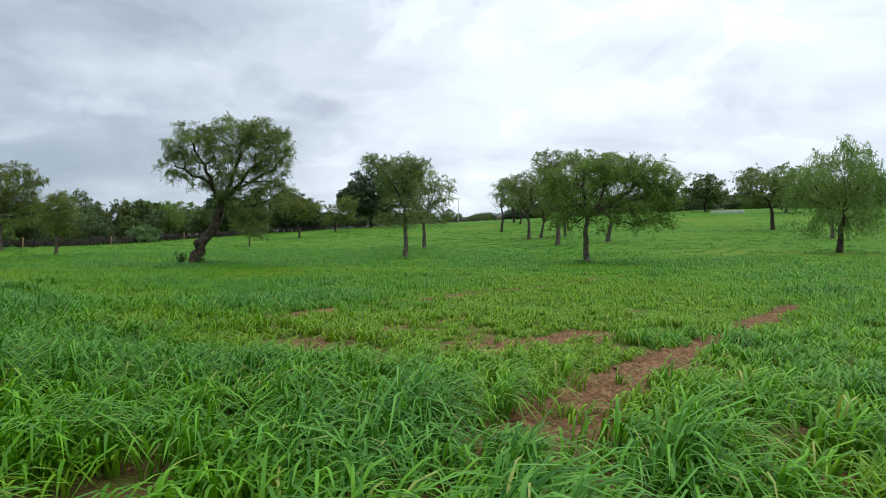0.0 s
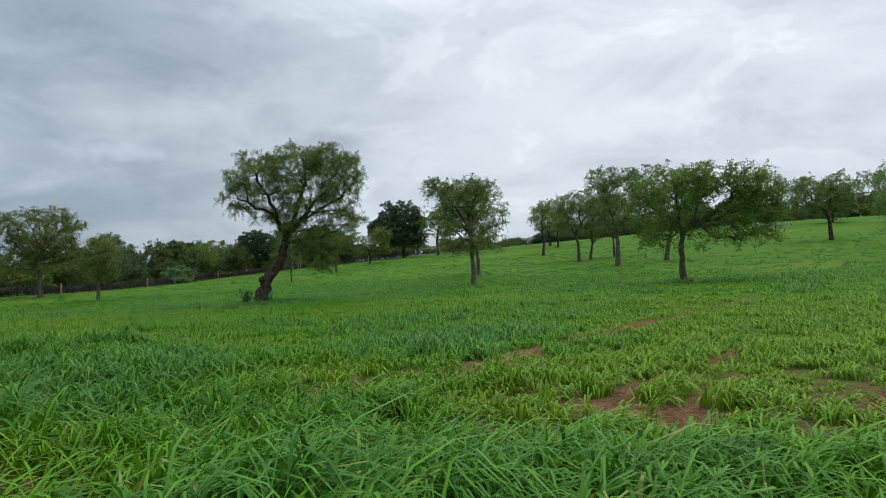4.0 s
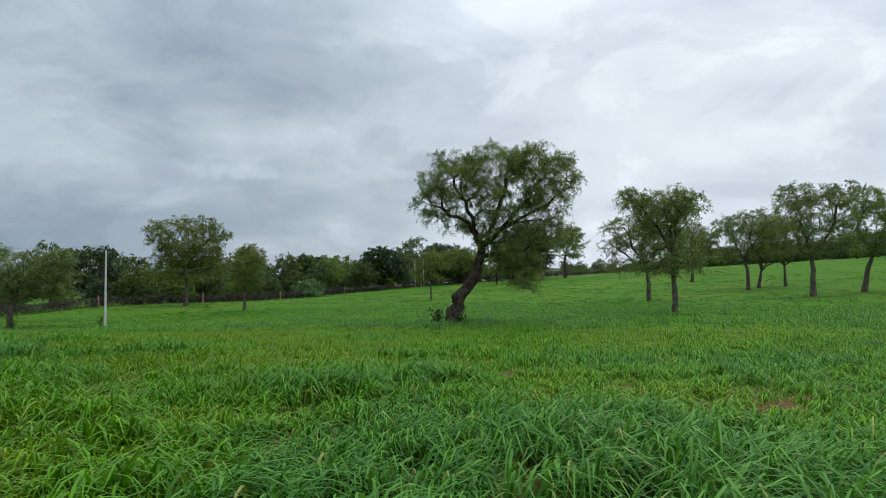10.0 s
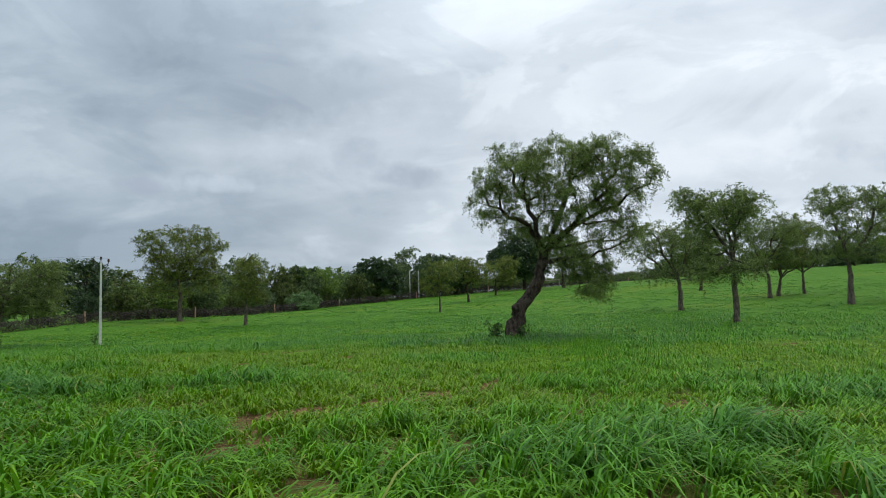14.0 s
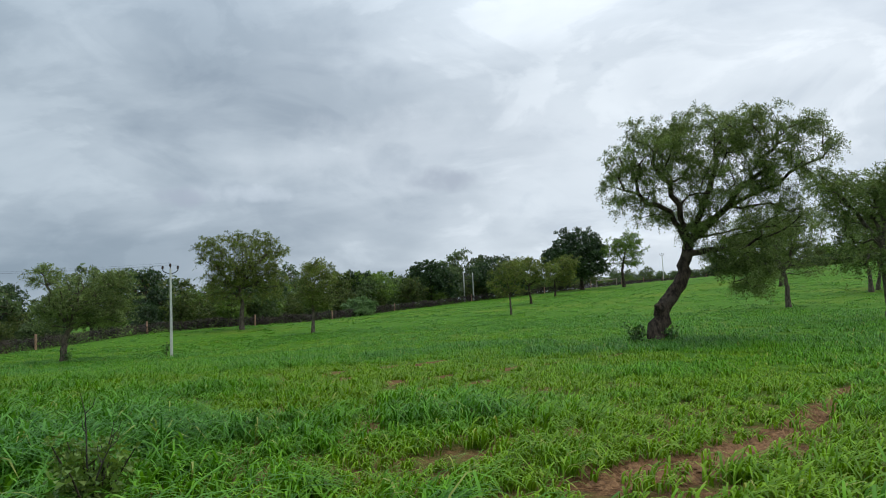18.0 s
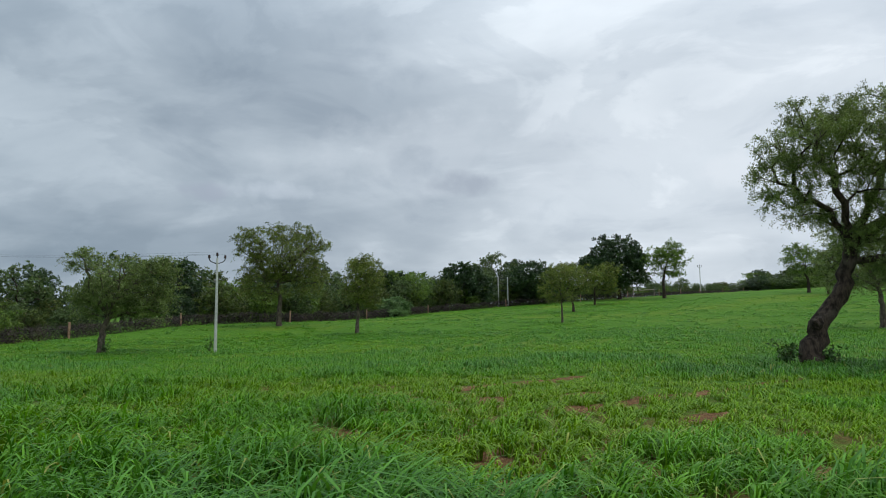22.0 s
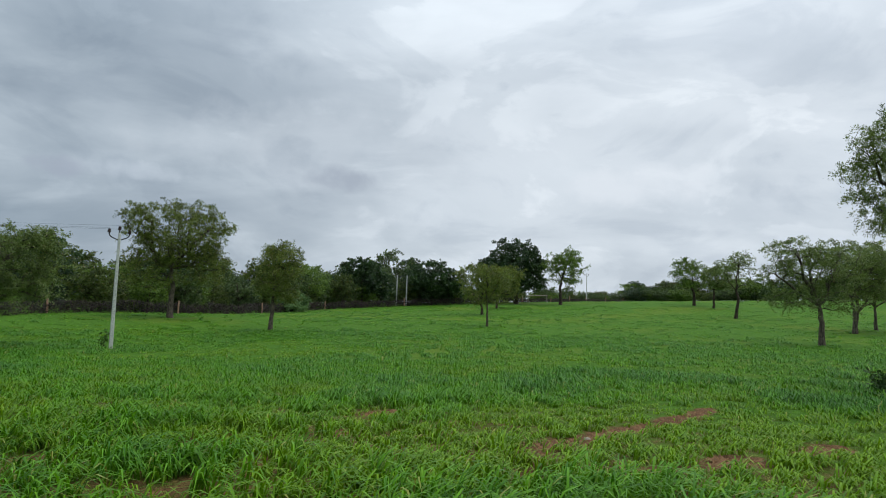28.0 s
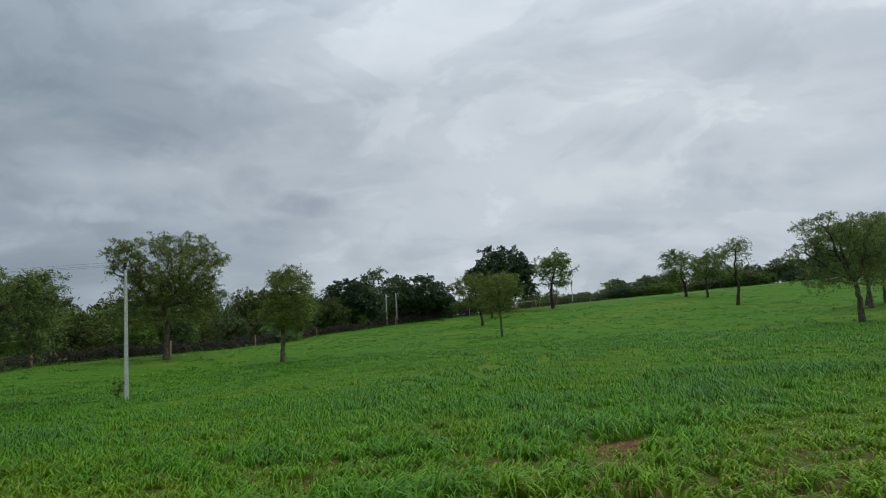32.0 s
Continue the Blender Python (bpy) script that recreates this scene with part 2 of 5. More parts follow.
def ground_material():
    """Reddish sandy soil; low weeds take over where the field runs off into the distance."""
    m, n = material("sandy_soil")
    where = n.add("ShaderNodeTexCoord").outputs["Object"]
    cover = n.add("ShaderNodeAttribute", attribute_name="cover").outputs["Fac"]
    path = n.add("ShaderNodeAttribute", attribute_name="track").outputs["Fac"]
    fine = n.noise(where, 28.0, 6.0, 0.7)
    mid = n.noise(where, 3.0, 5.0, 0.6)
    big = n.noise(where, 0.35, 3.0)
    soil = n.mix(n.ramp(fine, 0.3, 0.7), rgb(0.120, 0.058, 0.023), rgb(0.235, 0.125, 0.054))
    soil = n.mix(n.ramp(mid, 0.45, 0.7, 0.0, 0.6), soil, rgb(0.12, 0.055, 0.024))
    crumb = n.noise(where, 11.0, 5.0, 0.65, 0.8)
    soil = n.mix(n.ramp(crumb, 0.50, 0.62, 0.0, 0.75), soil, rgb(0.060, 0.028, 0.012))
    soil = n.mix(n.ramp(crumb, 0.44, 0.34, 0.0, 0.6), soil, rgb(0.30, 0.165, 0.075))
    sand = n.mix(n.ramp(fine, 0.3, 0.7), rgb(0.25, 0.127, 0.054), rgb(0.38, 0.210, 0.100))
    sand = n.mix(n.ramp(mid, 0.52, 0.70, 0.0, 0.6), sand, rgb(0.19, 0.092, 0.040))
    sand = n.mix(n.ramp(n.noise(where, 1.1, 5.0, 0.6), 0.58, 0.68, 0.0, 0.5), sand, rgb(0.42, 0.275, 0.155))
    # wheels and feet have drawn darker and paler streaks along the track
    axes = n.add("ShaderNodeMapping")
    n.link(where, axes.inputs[0])
    axes.vector_type = "TEXTURE"
    axes.inputs["Rotation"].default_value = (0, 0, math.atan2(0.5773, -0.8165))
    axes.inputs["Scale"].default_value = (5.0, 0.22, 1.0)
    streaks = n.noise(axes.outputs[0], 1.0, 4.0, 0.6, 0.3)
    sand = n.mix(n.ramp(streaks, 0.52, 0.70, 0.0, 0.65), sand, rgb(0.135, 0.070, 0.032))
    sand = n.mix(n.ramp(streaks, 0.46, 0.30, 0.0, 0.5), sand, rgb(0.40, 0.25, 0.135))
    soil = n.mix(path, soil, sand)
    herb = n.mix(n.ramp(mid, 0.3, 0.7), rgb(0.042, 0.122, 0.005), rgb(0.080, 0.192, 0.010))
    herb = n.mix(n.ramp(n.noise(where, 0.06, 4.0, 0.6, 0.6), 0.48, 0.68, 0.0, 0.7), herb, rgb(0.130, 0.190, 0.013))
    herb = n.mix(n.ramp(n.noise(where, 0.16, 4.0, 0.6), 0.58, 0.75, 0.0, 0.5), herb, rgb(0.026, 0.098, 0.010))
    edge = n.math("ADD", cover, n.math("MULTIPLY", n.math("SUBTRACT", mid, 0.5), 0.5))
    colour = n.mix(n.ramp(edge, 0.35, 0.7), soil, herb)
    body = n.add("ShaderNodeBsdfPrincipled")
    n.link(colour, body.inputs["Base Color"])
    body.inputs["Roughness"].default_value = 0.95
    body.inputs["Specular IOR Level"].default_value = 0.15
    relief = n.math("ADD", n.math("MULTIPLY", fine, 0.4), mid)
    n.link(n.bump(relief, 1.0, 0.11), body.inputs["Normal"])
    n.link(body.outputs[0], n.add("ShaderNodeOutputMaterial").inputs[0])
    return m


MAT_GROUND = ground_material()
MAT_CROP = crop("millet_blades")
MAT_TUFT = leafy("tuft_grass", rgb(0.08, 0.17, 0.015), rgb(0.24, 0.36, 0.05), rgb(0.35, 0.32, 0.12), 0.3, 0.5, 0.8)
MAT_VERGE = leafy("verge_grass", rgb(0.040, 0.14, 0.010), rgb(0.150, 0.335, 0.032), rgb(0.30, 0.32, 0.08), 0.35, 0.5, 0.5)
MAT_BARK = solid("bark", rgb(0.016, 0.011, 0.008), rgb(0.085, 0.061, 0.044), 8.0, 0.95, 1.0, 0.09, rgb(0.100, 0.080, 0.062), 1.6, (1, 1, 0.35))
MAT_BARK_PALE = solid("pale_bark", rgb(0.040, 0.032, 0.024), rgb(0.160, 0.130, 0.098), 9.0, 0.95, 0.8, 0.03, rgb(0.09, 0.07, 0.05), 1.6, (1, 1, 0.35))
MAT_KHEJRI = leafy("feathery_grey_green_leaves", rgb(0.042, 0.068, 0.018), rgb(0.27, 0.36, 0.11), rgb(0.3, 0.27, 0.13), 0.32, 0.55, 1.0)
MAT_FEATHER = leafy("fine_drooping_leaves", rgb(0.034, 0.057, 0.014), rgb(0.275, 0.365, 0.098), rgb(0.22, 0.19, 0.1), 0.28, 0.55, 1.6)
MAT_CREEPER = leafy("creeper_leaves", rgb(0.040, 0.115, 0.020), rgb(0.185, 0.345, 0.080), rgb(0.20, 0.34, 0.09), 0.3, 0.5, 0.9)
MAT_OLIVE = leafy("olive_leaves", rgb(0.038, 0.06, 0.01), rgb(0.26, 0.325, 0.065), rgb(0.29, 0.19, 0.08), 0.3, 0.55, 1.0)
MAT_FRESH = leafy("fresh_green_leaves", rgb(0.03, 0.072, 0.01), rgb(0.225, 0.35, 0.058), rgb(0.26, 0.32, 0.07), 0.33, 0.5, 1.0)
MAT_DARK = leafy("dark_glossy_leaves", rgb(0.010, 0.03, 0.009), rgb(0.055, 0.11, 0.03), rgb(0.12, 0.18, 0.05), 0.22, 0.42, 0.4, 0.5)
MAT_SUCKER = leafy("sucker_leaves", rgb(0.022, 0.06, 0.014), rgb(0.085, 0.16, 0.04), rgb(0.14, 0.19, 0.06), 0.28, 0.5, 0.4)
MAT_WILLOWY = leafy("drooping_light_leaves", rgb(0.095, 0.17, 0.045), rgb(0.26, 0.385, 0.12), rgb(0.28, 0.36, 0.12), 0.38, 0.6, 0.6)
MAT_SILVER = leafy("silvery_leaves", rgb(0.15, 0.19, 0.08), rgb(0.42, 0.48, 0.25), rgb(0.40, 0.38, 0.25), 0.30, 0.7, 1.2)
MAT_DULL = leafy("dull_purple_grey_leaves", rgb(0.15, 0.15, 0.068), rgb(0.40, 0.39, 0.215), rgb(0.42, 0.28, 0.19), 0.25, 0.7, 1.2)
MAT_THICKET = leafy("thicket_leaves", rgb(0.020, 0.058, 0.012), rgb(0.100, 0.190, 0.050), rgb(0.16, 0.22, 0.07), 0.3, 0.5, 0.5)
MAT_SCRUB_GREY = leafy("scrub_grey_leaves", rgb(0.016, 0.034, 0.01), rgb(0.165, 0.245, 0.085), rgb(0.22, 0.22, 0.12), 0.28, 0.55, 0.8)
MAT_SCRUB_OLIVE = leafy("scrub_olive_leaves", rgb(0.016, 0.032, 0.007), rgb(0.165, 0.225, 0.05), rgb(0.22, 0.16, 0.07), 0.28, 0.55, 0.8)
MAT_THORN = solid("dry_thorn_twigs", rgb(0.024, 0.020, 0.018), rgb(0.08, 0.066, 0.055), 5.0, 0.95, 0.3, 0.01, rgb(0.11, 0.085, 0.065), 0.6)
MAT_STONE = solid("red_sandstone", rgb(0.30, 0.16, 0.10), rgb(0.48, 0.30, 0.21), 14.0, 0.9, 0.5, 0.01, rgb(0.22, 0.14, 0.10), 2.5)
MAT_CONCRETE = solid("weathered_concrete", rgb(0.42, 0.42, 0.39), rgb(0.62, 0.61, 0.57), 12.0, 0.85, 0.3, 0.006, rgb(0.33, 0.32, 0.29), 1.2)
MAT_IRON = solid("dull_iron", rgb(0.022, 0.022, 0.024), rgb(0.055, 0.055, 0.055), 20.0, 0.55, 0.2, 0.003)
MAT_PORCELAIN = solid("brown_porcelain", rgb(0.025, 0.014, 0.011), rgb(0.05, 0.028, 0.02), 8.0, 0.25, 0.1, 0.002)
MAT_CLOD = solid("soil_clods", rgb(0.105, 0.052, 0.022), rgb(0.24, 0.13, 0.06), 18.0, 0.95, 0.6, 0.01)
MAT_MUD = solid("pale_mud_plaster", rgb(0.26, 0.21, 0.16), rgb(0.40, 0.34, 0.28), 2.0, 0.95, 0.3, 0.02, rgb(0.3, 0.24, 0.19), 0.4)


# ------------------------------------------------------------------ helpers of the build
RNG = np.random.default_rng(7)


def mesh_of(name, verts, faces_flat, sizes, mat, smooth=False, attributes=()):
    """A mesh from numpy arrays: vertices, the faces' corners in a row, and the corners per face."""
    me = bpy.data.meshes.new(name)
    verts = np.ascontiguousarray(verts, np.float32)
    sizes = np.asarray(sizes, np.int32)
    me.vertices.add(len(verts))
    me.vertices.foreach_set("co", verts.ravel())
    me.loops.add(len(faces_flat))
    me.loops.foreach_set("vertex_index", np.asarray(faces_flat, np.int32))
    me.polygons.add(len(sizes))
    me.polygons.foreach_set("loop_start", np.r_[0, np.cumsum(sizes)[:-1]].astype(np.int32))
    if smooth:
        me.polygons.foreach_set("use_smooth", np.ones(len(sizes), bool))
    for key, values in attributes:
        me.attributes.new(key, "FLOAT", "POINT").data.foreach_set("value", np.asarray(values, np.float32))
    me.materials.append(mat)
    me.update(calc_edges=True)
    me.validate()
    return me


def put_part(name, me, parent, label=""):
    ob = new(name, me)
    ob.parent = parent
    if label:
        ob["label"] = label
    return ob


def part(name, bm, mat, parent, label=""):
    me = bpy.data.meshes.new(name)
    bm.to_mesh(me)
    bm.free()
    me.materials.append(mat)
    if parent is None:
        return new(name, me)
    return put_part(name, me, parent, label)


def value_noise(x, y, cell, seed):
    """Smooth noise between 0 and 1 for arrays of places."""
    x, y = np.asarray(x, float) / cell, np.asarray(y, float) / cell
    ix, iy = np.floor(x), np.floor(y)
    fx, fy = x - ix, y - iy
    fx, fy = fx * fx * (3 - 2 * fx), fy * fy * (3 - 2 * fy)

    def corner(a, b):
        h = np.sin(a * 127.1 + b * 311.7 + seed * 74.7) * 43758.5453
        return h - np.floor(h)

    top = corner(ix, iy) * (1 - fx) + corner(ix + 1, iy) * fx
    low = corner(ix, iy + 1) * (1 - fx) + corner(ix + 1, iy + 1) * fx
    return top * (1 - fy) + low * fy


def fbm(x, y, cell, seed):
    return 0.55 * value_noise(x, y, cell, seed) + 0.3 * value_noise(x, y, cell / 2.1, seed + 3) + 0.15 * value_noise(x, y, cell / 4.3, seed + 5)


# ------------------------------------------------------------------ the lie of the land
def level_off(v, a, b):
    return np.where(np.abs(v) < a, v, np.sign(v) * (a + b * np.tanh((np.abs(v) - a) / b)))


def land(x, y):
    """Height of the ground: flat beside the track, a shallow dip near the pole, a rise beyond the trees."""
    x, y = np.asarray(x, float), np.asarray(y, float)
    u, v = level_off(x, 55, 18) / 100, np.maximum(level_off(y, 130, 36), -40) / 100
    z = 0.056 - 2.055 * u - 0.839 * v + 0.072 * u * u + 3.588 * u * v + 2.207 * v * v + 0.360 * v ** 3
    z = z - 0.889 * np.exp(-((x + 49) ** 2 + (y - 52) ** 2) / 400) + 0.506 * np.exp(-((x + 66) ** 2 + (y - 84) ** 2) / 256)
    return z


# the cart track runs along the edge of the field to the gap in the fence
TRACK_DIR = np.array([-0.8165, 0.5773])
TRACK_SIDE = np.array([0.5773, 0.8165])
TRACK_AT = np.array([-29.6, 21.05])


def track_places(x, y):
    """Metres along the track and across it (positive on the field's side)."""
    px, py = np.asarray(x, float) - TRACK_AT[0], np.asarray(y, float) - TRACK_AT[1]
    s = px * TRACK_DIR[0] + py * TRACK_DIR[1]
    d = px * TRACK_SIDE[0] + py * TRACK_SIDE[1]
    return s, d + 0.25 * np.sin(s * 0.23) * np.clip((s - 3) / 12, 0, 1) + 1.0 * np.clip((-s - 4) / 30, 0, 1)


def track_bare(x, y):
    """1 on bare sand, 0 where the verge or the crop begins; tufts stand between the two wheel ruts."""
    s, d = track_places(x, y)
    wob = (fbm(x, y, 1.3, 11) - 0.5) * 0.55
    half = 1.1 - 0.25 * np.clip((s - 6) / 25, 0, 1)
    half = half + np.where(d > 0, 0.24 * np.clip((12 - s) / 8, 0, 1) * (s > -8), 0)
    bare = np.clip((half + wob - np.abs(d)) / 0.16, 0, 1) * (s < 42)
    middle = np.exp(-((d + 0.30) / (0.27 + 0.1 * np.clip((s - 4) / 6, 0, 1))) ** 2) * (fbm(x, y, 1.1, 23) > 0.52 - 0.36 * np.clip((s - 4) / 8, 0, 1))
    return np.clip(bare - middle, 0, 1)


# furrows and bare patches: both ends of each and its half width
BARE_EARLY = [
    (0.2, 9.6, 2.1, 11.2, 0.5), (3.2, 14.2, 3.8, 15.2, 0.3), (0.5, 5.5, 1.4, 7.2, 0.5), (1.4, 7.2, 3.05, 9.4, 0.5), (3.05, 9.4, 8.2, 16.6, 0.34), (1.7, 4.4, 2.4, 4.4, 0.24),
    (-2.8, 9.9, -1.9, 9.4, 0.46), (-0.6, 12.5, 0.9, 14.7, 0.22), (-1.2, 12.0, -2.4, 10.3, 0.2), (-7.4, 7.9, -7.0, 8.0, 0.3), (4.4, 22.6, 5.4, 27.0, 0.18),
]
BARE_FURROWS = [
    (-5.9, 10.6, -4.4, 12.6, 0.26), (-4.4, 12.6, -2.5, 15.5, 0.34), (-2.5, 15.5, 2.2, 21.8, 0.28), (2.4, 21.8, 7.4, 29.0, 0.24), (-5.7, 17.9, -3.1, 20.8, 0.3), (-7.8, 16.2, -5.8, 19.0, 0.28),
    (-17.9, 19.7, -16.4, 21.1, 0.5), (-16.4, 21.1, -14.9, 24.0, 0.3), (-14.9, 24.0, -13.6, 26.4, 0.2), (-27.9, 28.4, -25.3, 31.4, 0.36), (-25.3, 31.4, -22.6, 35.0, 0.27),
    (-23.9, 26.6, -19.8, 31.9, 0.34), (-19.8, 31.9, -17.0, 35.6, 0.16),
]
BARE_MIDDLE = [
    (-11.3, 20.0, -11.0, 20.3, 0.3), (-10.8, 18.6, -10.6, 19.0, 0.2), (-7.6, 17.4, -7.3, 17.6, 0.2), (-4.7, 30.7, -4.2, 31.2, 0.28),
    (-7.9, 32.2, -7.3, 32.8, 0.28), (-17.9, 17.1, -16.9, 17.4, 0.32), (-17.5, 18.8, -17.3, 19.0, 0.22), (-12.5, 20.4, -11.7, 21.3, 0.34), (-11.6, 19.6, -11.3, 19.7, 0.22),
    (-7.4, 33.4, -5.2, 35.4, 0.36),
]
BARE_LATE = [
    (-20.5, 27.7, -20.0, 28.4, 0.3), (-18.6, 21.9, -18.4, 22.1, 0.26), (-17.7, 26.7, -17.3, 27.1, 0.3), (-21.6, 21.8, -21.2, 22.2, 0.3), (-20.2, 23.8, -19.8, 24.2, 0.26),
    (-23.3, 24.4, -23.2, 22.8, 0.16), (-22.9, 30.4, -22.3, 30.9, 0.26), (-25.9, 28.4, -25.3, 28.6, 0.3), (-28.7, 28.0, -28.1, 29.1, 0.24), (-29.4, 32.5, -28.9, 32.9, 0.32),
    (-31.9, 35.2, -31.2, 35.4, 0.3), (-29.9, 35.8, -29.5, 36.0, 0.22), (-24.6, 29.2, -24.0, 29.6, 0.3), (-24.7, 27.6, -24.3, 27.8, 0.26), (-25.7, 28.6, -25.5, 28.7, 0.2),
]
BARE = BARE_EARLY + BARE_FURROWS + BARE_MIDDLE + BARE_LATE
# the crop grows thicker under the trees; their shade is also put into its darker colour
LUSH_SHADE = [(-12.9, 39.6, 5.2), (-17.5, 37.5, 3.2), (9.4, 40.8, 4.0), (-4.0, 50.0, 3.0), (-2.9, 69.0, 4.0), (29.6, 52.0, 4.5), (11.3, 71.3, 4.5), (-52.0, 53.0, 4.2), (-46.2, 55.3, 2.6), (18.6, 78.6, 4.5),
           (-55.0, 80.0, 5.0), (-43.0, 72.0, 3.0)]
# tall blue-green stands in the open crop
STANDS = [(-4.6, 7.2, 1.9), (-2.4, 6.2, 1.7), (-7.8, 9.4, 1.9), (-3.5, 8.0, 1.0), (-4.7, 14.8, 1.4), (-8.6, 12.0, 1.9), (-4.5, 15.0, 1.0), (-10.8, 13.0, 1.9), (-5.9, 14.2, 1.0), (-14.5, 15.9, 1.3), (-9.9, 14.9, 1.3),
          (-23.0, 20.4, 1.4), (-25.2, 21.4, 1.7), (-5.5, 8.9, 1.6), (-4.9, 16.9, 1.8), (-18.9, 17.9, 1.5), (-24.8, 25.0, 1.3), (-25.3, 22.4, 1.2), (-1.2, 5.2, 1.2)]


def bare_soil(x, y):
    """1 on the bare patches of the field."""
    x, y = np.asarray(x, float), np.asarray(y, float)
    wob = (fbm(x, y, 0.9, 41) - 0.5) * 0.7
    out = np.zeros_like(x)
    for x0, y0, x1, y1, w in BARE:
        ex, ey = x1 - x0, y1 - y0
        k = np.clip(((x - x0) * ex + (y - y0) * ey) / (ex * ex + ey * ey), 0, 1)
        far = np.hypot(x - x0 - k * ex, y - y0 - k * ey)
        out = np.maximum(out, np.clip((w - 0.03 + wob * (0.55 if math.hypot(ex, ey) > 2.0 else 1.0) - far) / 0.15, 0, 1))
    return np.maximum(out, np.clip((0.11 - fbm(x, y, 2.3, 57)) / 0.03, 0, 1))


def lushness(x, y):
    """0 where the crop is thin and yellowish, 1 where it is tall and blue-green; raised under trees for their shade
    too.
    """
    x, y = np.asarray(x, float), np.asarray(y, float)
    # drifts run along the drilled rows
    u, v = x * 0.58 + y * 0.81, x * 0.81 - y * 0.58
    a, b, c = fbm(u / 1.6, v, 8.0, 71), fbm(u / 1.4, v, 2.6, 83), fbm(x, y, 22.0, 77)
    s, d = track_places(x, y)
    edge = 0.5 * np.exp(-np.maximum(d - 1.2, 0) / 1.2) * (s > -14)
    # the crop thins out round the bare patches
    poor, shade_and_stands = np.zeros_like(x), np.zeros_like(x)
    for x0, y0, x1, y1, w in BARE:
        poor = np.maximum(poor, np.exp(-(((x - (x0 + x1) / 2) ** 2 + (y - (y0 + y1) / 2) ** 2) / (0.6 + w + math.hypot(x1 - x0, y1 - y0) / 2) ** 2)))
    # lusher growth under each crown, which also darkens the blades as tree shade
    for x0, y0, r in LUSH_SHADE:
        shade_and_stands = np.maximum(shade_and_stands, np.exp(-(((x - x0) / r) ** 2 + ((y - y0) / (0.7 * r)) ** 2) ** 1.5))
    for x0, y0, r in STANDS:
        shade_and_stands = np.maximum(shade_and_stands, 0.48 * np.exp(-(((x - x0) ** 2 + (y - y0) ** 2) / (1.25 * r) ** 2) ** 1.5))
    return np.clip((0.32 * a + 0.40 * b + 0.28 * c - 0.35) / 0.26 + edge - 0.4 * poor + 0.9 * shade_and_stands, 0, 1)


def from_path(x, y):
    """Metres from the stretch that is walked."""
    ax, ay, bx, by = 0.0, 0.0, -31.4, 23.3
    k = np.clip(((x - ax) * (bx - ax) + (y - ay) * (by - ay)) / ((bx - ax) ** 2 + (by - ay) ** 2), 0, 1)
    return np.hypot(x - ax - k * (bx - ax), y - ay - k * (by - ay))


def build_ground():
    def lines(lo, hi, step):
        inner = np.arange(lo, hi, step)
        out = step * np.cumsum(1.16 ** np.arange(1, 60))
        out = out[out < 3000]
        return np.r_[lo - out[::-1], inner, inner[-1] + out]

    xs, ys = lines(-62, 12, 0.22), lines(-4, 46, 0.22)
    gx, gy = np.meshgrid(xs, ys)
    x, y = gx.ravel(), gy.ravel()
    bare, soil = track_bare(x, y), bare_soil(x, y)
    s, d = track_places(x, y)
    near = np.exp(-(np.maximum(from_path(x, y) - 25, 0) / 15) ** 2)
    ruts = -0.055 * np.exp(-((d - 0.45) / 0.26) ** 2) - 0.06 * np.exp(-((d + 0.72) / 0.16) ** 2)
    bumps = (fbm(x, y, 0.6, 5) - 0.5) * 0.09 + (value_noise(x, y, 0.34, 9) - 0.5) * (0.025 + 0.06 * soil)
    z = land(x, y) + near * (ruts * bare + bumps)
    cover = 0.45 + np.clip((from_path(x, y) - 7) / 18, 0, 1) * 0.5
    cover = np.where(from_path(x, y) < 60, cover * (1 - 0.9 * soil), cover)
    side = (d < -1.2) & (s > -40)
    cover = np.where(side, np.maximum(cover, 0.62), cover) * (1 - bare)
    rows, cols = len(ys), len(xs)
    a = (np.arange(rows - 1)[:, None] * cols + np.arange(cols - 1)[None]).ravel()
    quads = np.stack([a, a + 1, a + cols + 1, a + cols], 1)
    me = mesh_of("ground", np.stack([x, y, z], 1), quads.ravel(), np.full(len(quads), 4), MAT_GROUND, True,
                 (("cover", cover), ("track", np.clip(bare + (np.abs(d) < 1.5) * 0.5 * (s < 42), 0, 1))))
    tagged(new("ground", me), "reddish sandy field soil with a rutted cart track", "ground", kind="structure")


build_ground()


